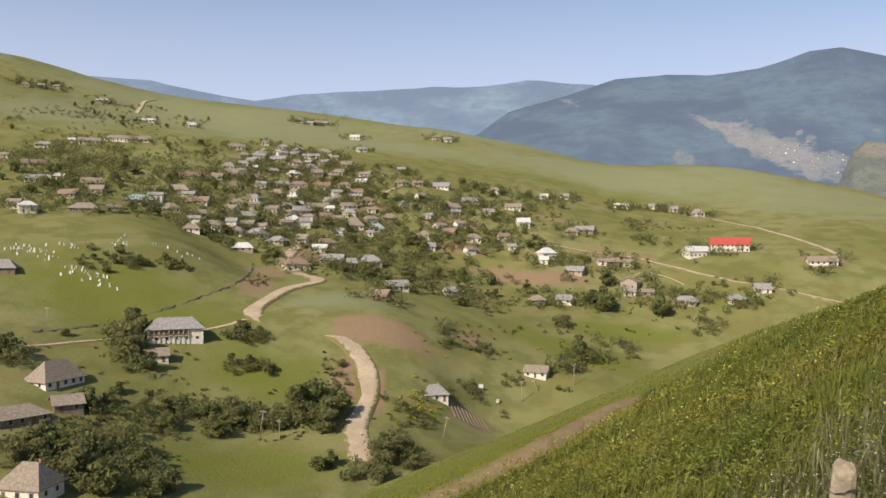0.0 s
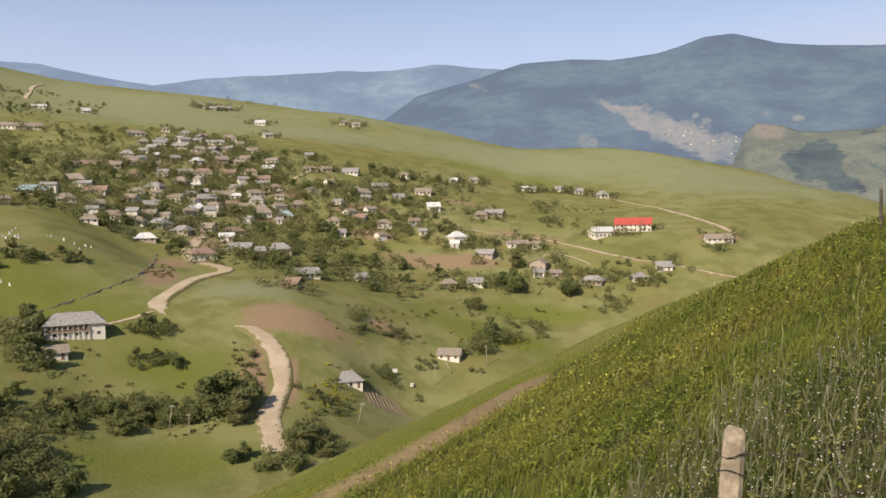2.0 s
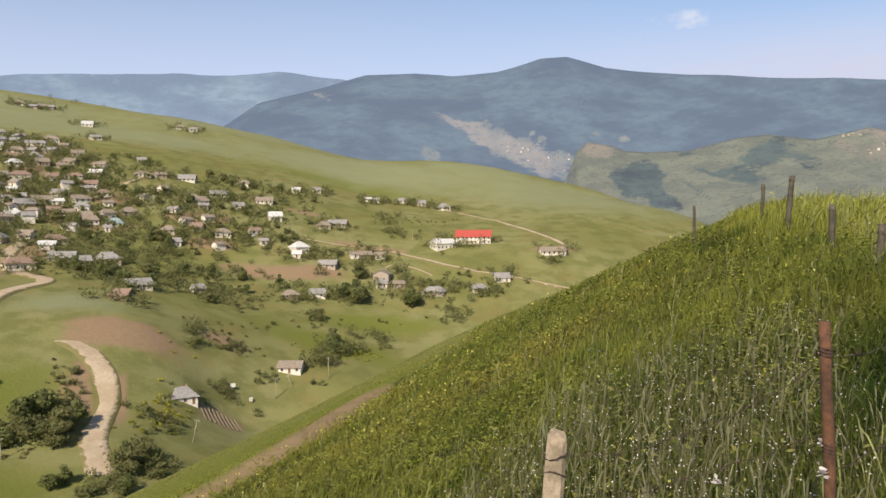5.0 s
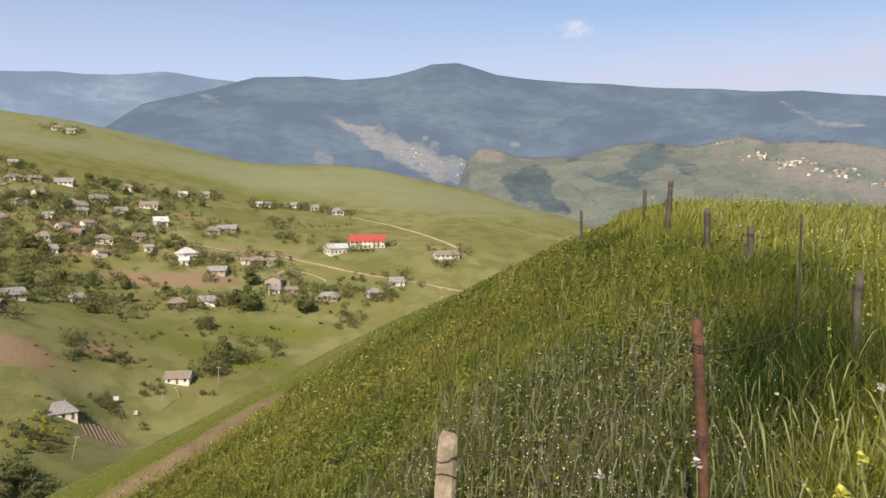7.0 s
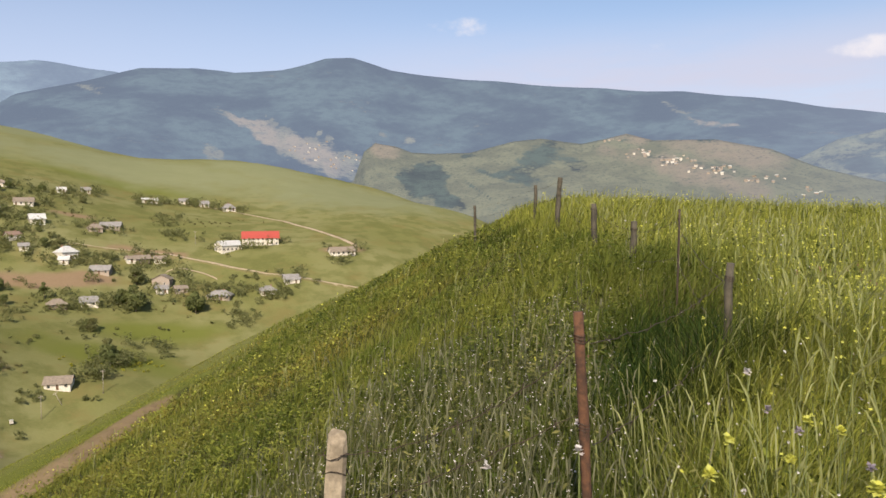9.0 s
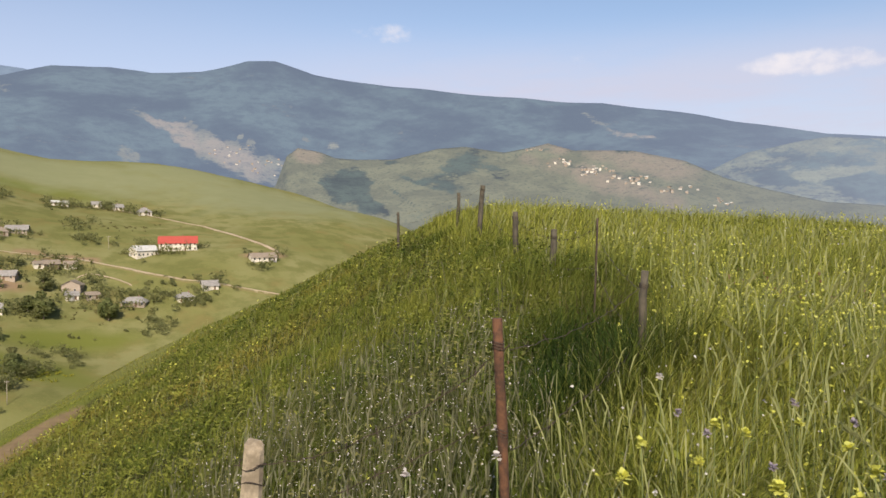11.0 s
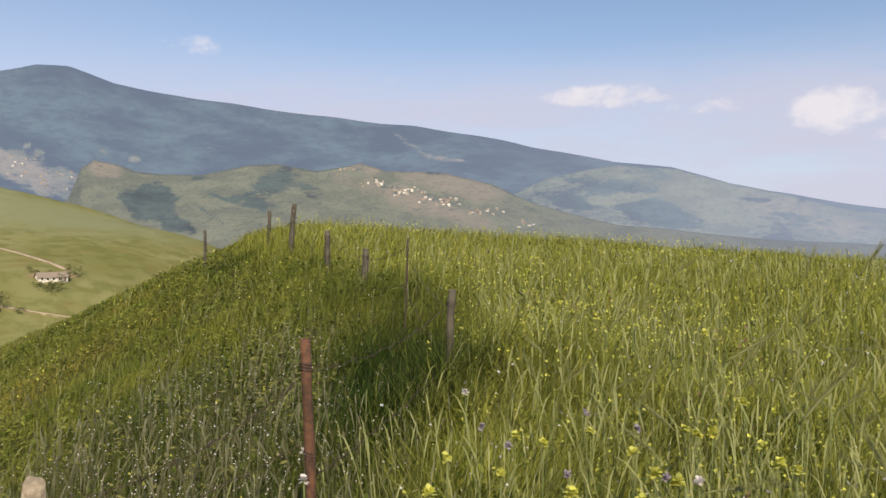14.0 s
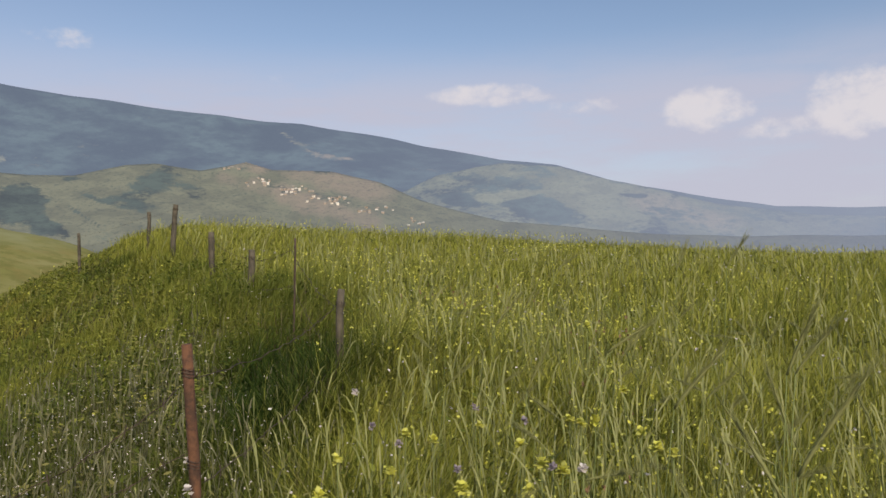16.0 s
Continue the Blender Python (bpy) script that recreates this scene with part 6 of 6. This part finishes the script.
def herbs(name, label, seed, count, per, az0, az1, r0, r1, tall, keep):
    """Broad-leaved meadow plants: small leaves up a short stem."""
    rnd = np.random.RandomState(seed)
    x, y, r = strewn(rnd, count, az0, az1, r0, r1)
    field, hollow, seedy, gold = zones(x, y)
    k = (rnd.uniform(0, 1, count) < keep(field, hollow, seedy, gold) * np.clip(0.6 + 0.8 * waves(x, y, 0.8, seed + 1), 0.1, 1)) & (beside_track(x, y) > 0.9) & ~below_track(x, y)
    x, y, r, field, hollow, seedy, gold = (q[k] for q in (x, y, r, field, hollow, seedy, gold))
    n = len(x)
    rep = lambda q: np.repeat(q, per)
    h = rep(tall * rnd.uniform(0.6, 1.25, n))
    m = n * per
    t = rnd.uniform(0.15, 1.0, m)
    spread = 0.10 * (1.15 - t) + 0.02
    a = rnd.uniform(0, 6.2832, m)
    c = np.stack([rep(x) + np.cos(a) * spread, rep(y) + np.sin(a) * spread, rep(height(x, y)) + h * t], 1)
    d = np.stack([np.cos(a), np.sin(a), rnd.uniform(-0.4, 0.7, m)], 1)
    d /= np.linalg.norm(d, axis=1)[:, None]
    side = np.stack([-np.sin(a), np.cos(a), rnd.uniform(-0.5, 0.5, m)], 1)
    s = ((0.014 + 0.0017 * rep(r)) * rnd.uniform(0.6, 1.3, m))[:, None]
    v = np.stack([c - d * s, c - side * s * 0.42, c + d * s * 1.2, c + side * s * 0.42], 1).reshape(-1, 3)
    me = raw_mesh(name, v, np.arange(m * 4).reshape(-1, 4), HERB, smooth=False)
    dice = rep(rnd.uniform(0, 1, n))
    # leaves in the hollow take the same painted shade
    vals = {"dry": (dice < 0.1 + 0.35 * rep(seedy)) * 0.6, "lush_dark": np.clip((dice > 0.55) * 0.6 + rep(hollow), 0, 1), "gold": rep(gold) * (dice > 0.5) * 0.9, "pale": (dice < 0.5) * 0.4 * (1 - rep(hollow))}
    for key, val in vals.items():
        me.attributes.new(key, "FLOAT", "POINT").data.foreach_set("value", np.repeat(val, 4).astype(np.float32))
    tagged(new(name, me), label, "herbs", kind="stuff")


herbs("slope_herbs", "low broad-leaved herbs and clover through the slope grass", 95, 19000, 8, -12, 60, 2.2, 40, 0.34, lambda field, hollow, seedy, gold: np.clip(1.0 - field, 0, 1))
herbs("field_herbs", "leafy mustard plants among the field grass", 97, 3500, 9, 44, 100, 2.2, 30, 0.46, lambda field, hollow, seedy, gold: 0.8 * field)


def sight(az, el, r):
    """A place at a bearing, an elevation and a distance from the end of the walk."""
    x, y = 0.11 + r * math.sin(radians(az)), -0.08 + r * math.cos(radians(az))
    return x, y, EYE + r * math.tan(radians(el))


def flower(name, az, el, r, mat, size, label, seed, petals=14):
    rnd = random.Random(seed)
    x, y, top = sight(az, el, r)
    g = ground_at(x, y)
    top = max(top, g + 0.15)
    ob = thing(name, x, y, g, 0, label, "flower", "near field flowers")
    bend = Vector((rnd.uniform(-0.12, 0.12), rnd.uniform(-0.12, 0.12), 0))
    tall = top - g
    stem = [Vector((bend.x * (1 - t) ** 2, bend.y * (1 - t) ** 2, tall * t - 0.03 * (1 - t))) for t in (0, 0.3, 0.6, 0.85, 1)]
    part("stem", tube(bmesh.new(), stem, [0.003, 0.0026, 0.0022, 0.0018, 0.0015], 5), STALK, ob)
    bm = bmesh.new()
    for i in range(petals):
        for j in range(2):
            a, tilt = 6.2832 * i / petals + j * 0.5 + rnd.uniform(-0.3, 0.3), rnd.uniform(-0.3, 1.2)
            d = Vector((math.cos(a) * math.cos(tilt), math.sin(a) * math.cos(tilt), math.sin(tilt)))
            s = Vector((-math.sin(a), math.cos(a), 0)) * size * 0.42
            o = Vector((rnd.uniform(-0.2, 0.2) * size, rnd.uniform(-0.2, 0.2) * size, tall + rnd.uniform(-0.4, 0.4) * size))
            vs = [bm.verts.new(p) for p in (o, o + d * size * 0.55 + s, o + d * size * rnd.uniform(0.85, 1.1) + Vector((0, 0, -0.1 * size)), o + d * size * 0.55 - s)]
            bm.faces.new(vs)
    part("blossom", bm, mat, ob)
    return ob


for i, (az, el, r) in enumerate(((52.0, -14.6, 2.8), (56.9, -13.1, 2.9), (55.8, -15.6, 2.7), (50.7, -17.0, 2.6), (60.9, -16.8, 2.5), (58.9, -13.6, 3.0), (65.1, -13.9, 2.8), (66.6, -15.2, 2.6), (68.1, -15.6, 2.6),
                                 (65.7, -17.0, 2.5), (69.4, -12.4, 2.9), (68.6, -12.2, 3.0), (62.2, -12.7, 3.1), (70.4, -12.3, 2.9), (73.5, -13.0, 2.8), (74.6, -13.9, 2.7), (75.7, -14.2, 2.7), (69.9, -5.7, 4.2), (72.4, -10.2, 3.2))):
    flower("mustard_flower", az, el, r, YELLOW, 0.024 if r > 2.65 else 0.027, "bright yellow mustard flower on a thin green stem", 300 + i)
for i, (az, el, r) in enumerate(((41.8, -15.8, 2.8), (69.5, -15.5, 2.6), (41.9, -13.9, 3.0), (35.2, -17.0, 2.8), (53.3, -10.1, 3.6))):
    flower("white_flower", az, el, r, WHITE, 0.021, "round white scabious flower on a thin stem", 330 + i, 12)
for i, (az, el, r) in enumerate(((56.4, -13.7, 2.9), (61.9, -11.4, 3.1), (60.6, -15.6, 2.7), (65.4, -12.3, 3.0), (67.4, -15.4, 2.7), (54.5, -12.5, 3.1))):
    flower("lilac_flower", az, el, r, LILAC, 0.018, "pale lilac scabious flower in the grass", 350 + i, 12)


def grass_ear(az, el, az0, el0, r, seed):
    """A bearded ear of wild barley on its stalk, from its foot to its tip."""
    rnd = random.Random(seed)
    tip, foot = Vector(sight(az, el, r)), Vector(sight(az0, el0, r))
    gx, gy = foot.x - (tip.x - foot.x) * 0.6, foot.y - (tip.y - foot.y) * 0.6
    g = ground_at(gx, gy)
    ob = thing("barley_stalk", gx, gy, g, 0, "tall wild barley stalk with a bearded pale ear", "grass stalk", "tall barley stalks")
    o = Vector((gx, gy, g))
    tip, foot = tip - o, foot - o
    root = Vector((0, 0, -0.03))
    line = [root.lerp(foot, t) + Vector((0, 0, 0.08 * math.sin(math.pi * t))) for t in (0, 0.35, 0.7)] + [foot]
    part("stalk", tube(bmesh.new(), line, [0.0026, 0.0022, 0.0018, 0.0016], 5), STALK, ob)
    bm = bmesh.new()
    d = tip - foot
    up = Vector((0, 0, 1))
    n = 8
    pts = [foot + d * (i / n) - up * (0.12 * d.length * (i / n) ** 2) for i in range(n + 1)]
    wide = 0.004 * min(1.4, d.length / 0.18)
    tube(bm, pts, [wide * (0.35 + 0.65 * math.sin(math.pi * min(1, 0.15 + i / n * 0.85))) for i in range(n)] + [0.001], 6)
    ear = part("ear", bm, EAR, ob)
    bm = bmesh.new()
    for i in range(70):
        t = rnd.uniform(0.05, 0.95)
        p = foot + d * t - up * (0.12 * d.length * t * t)
        e = d.normalized() * rnd.uniform(0.05, 0.1) + Vector((rnd.uniform(-1, 1), rnd.uniform(-1, 1), rnd.uniform(-1, 1))) * 0.016
        tube(bm, [p, p + e], [0.0007, 0.0003], 3, cap=False)
    part("beard", bm, EAR, ear)


for i, (az, el, az0, el0, r) in enumerate(((79.9, -11.5, 82.6, -16.5, 1.9), (87.7, -7.7, 83.6, -15.1, 2.0), (84.9, -3.8, 83.0, -8.8, 2.4), (85.8, -5.2, 83.5, -8.7, 2.6), (65.2, -3.3, 63.4, -5.7, 4.2), (79.2, -6.6, 75.8, -11.3, 2.6),
                                           (74.5, -5.1, 71.3, -7.6, 3.4), (66.9, -7.4, 65.6, -10.3, 3.3), (81.8, -8.2, 82.9, -12.0, 2.6), (80.4, 0.2, 79.3, -1.7, 4.5), (76.6, -0.2, 76.0, -2.0, 5.0), (69.0, -0.8, 67.6, -1.9, 5.5))):
    grass_ear(az, el, az0, el0, r, 400 + i)
ear_dice = random.Random(77)
for i in range(64):
    az, r = ear_dice.uniform(57, 93), ear_dice.uniform(2.2, 7.0)
    x, y, top = sight(az, 0, r)
    foot = math.degrees(math.atan2(ground_at(x, y) + ear_dice.uniform(0.5, 0.68) - EYE, r))
    span = math.degrees(ear_dice.uniform(0.1, 0.2) / r)
    dip = ear_dice.uniform(0.1, 1.2)
    grass_ear(az + span * math.cos(dip) * ear_dice.choice((1, 1, -1)), foot + span * math.sin(dip), az, foot, r, 500 + i)
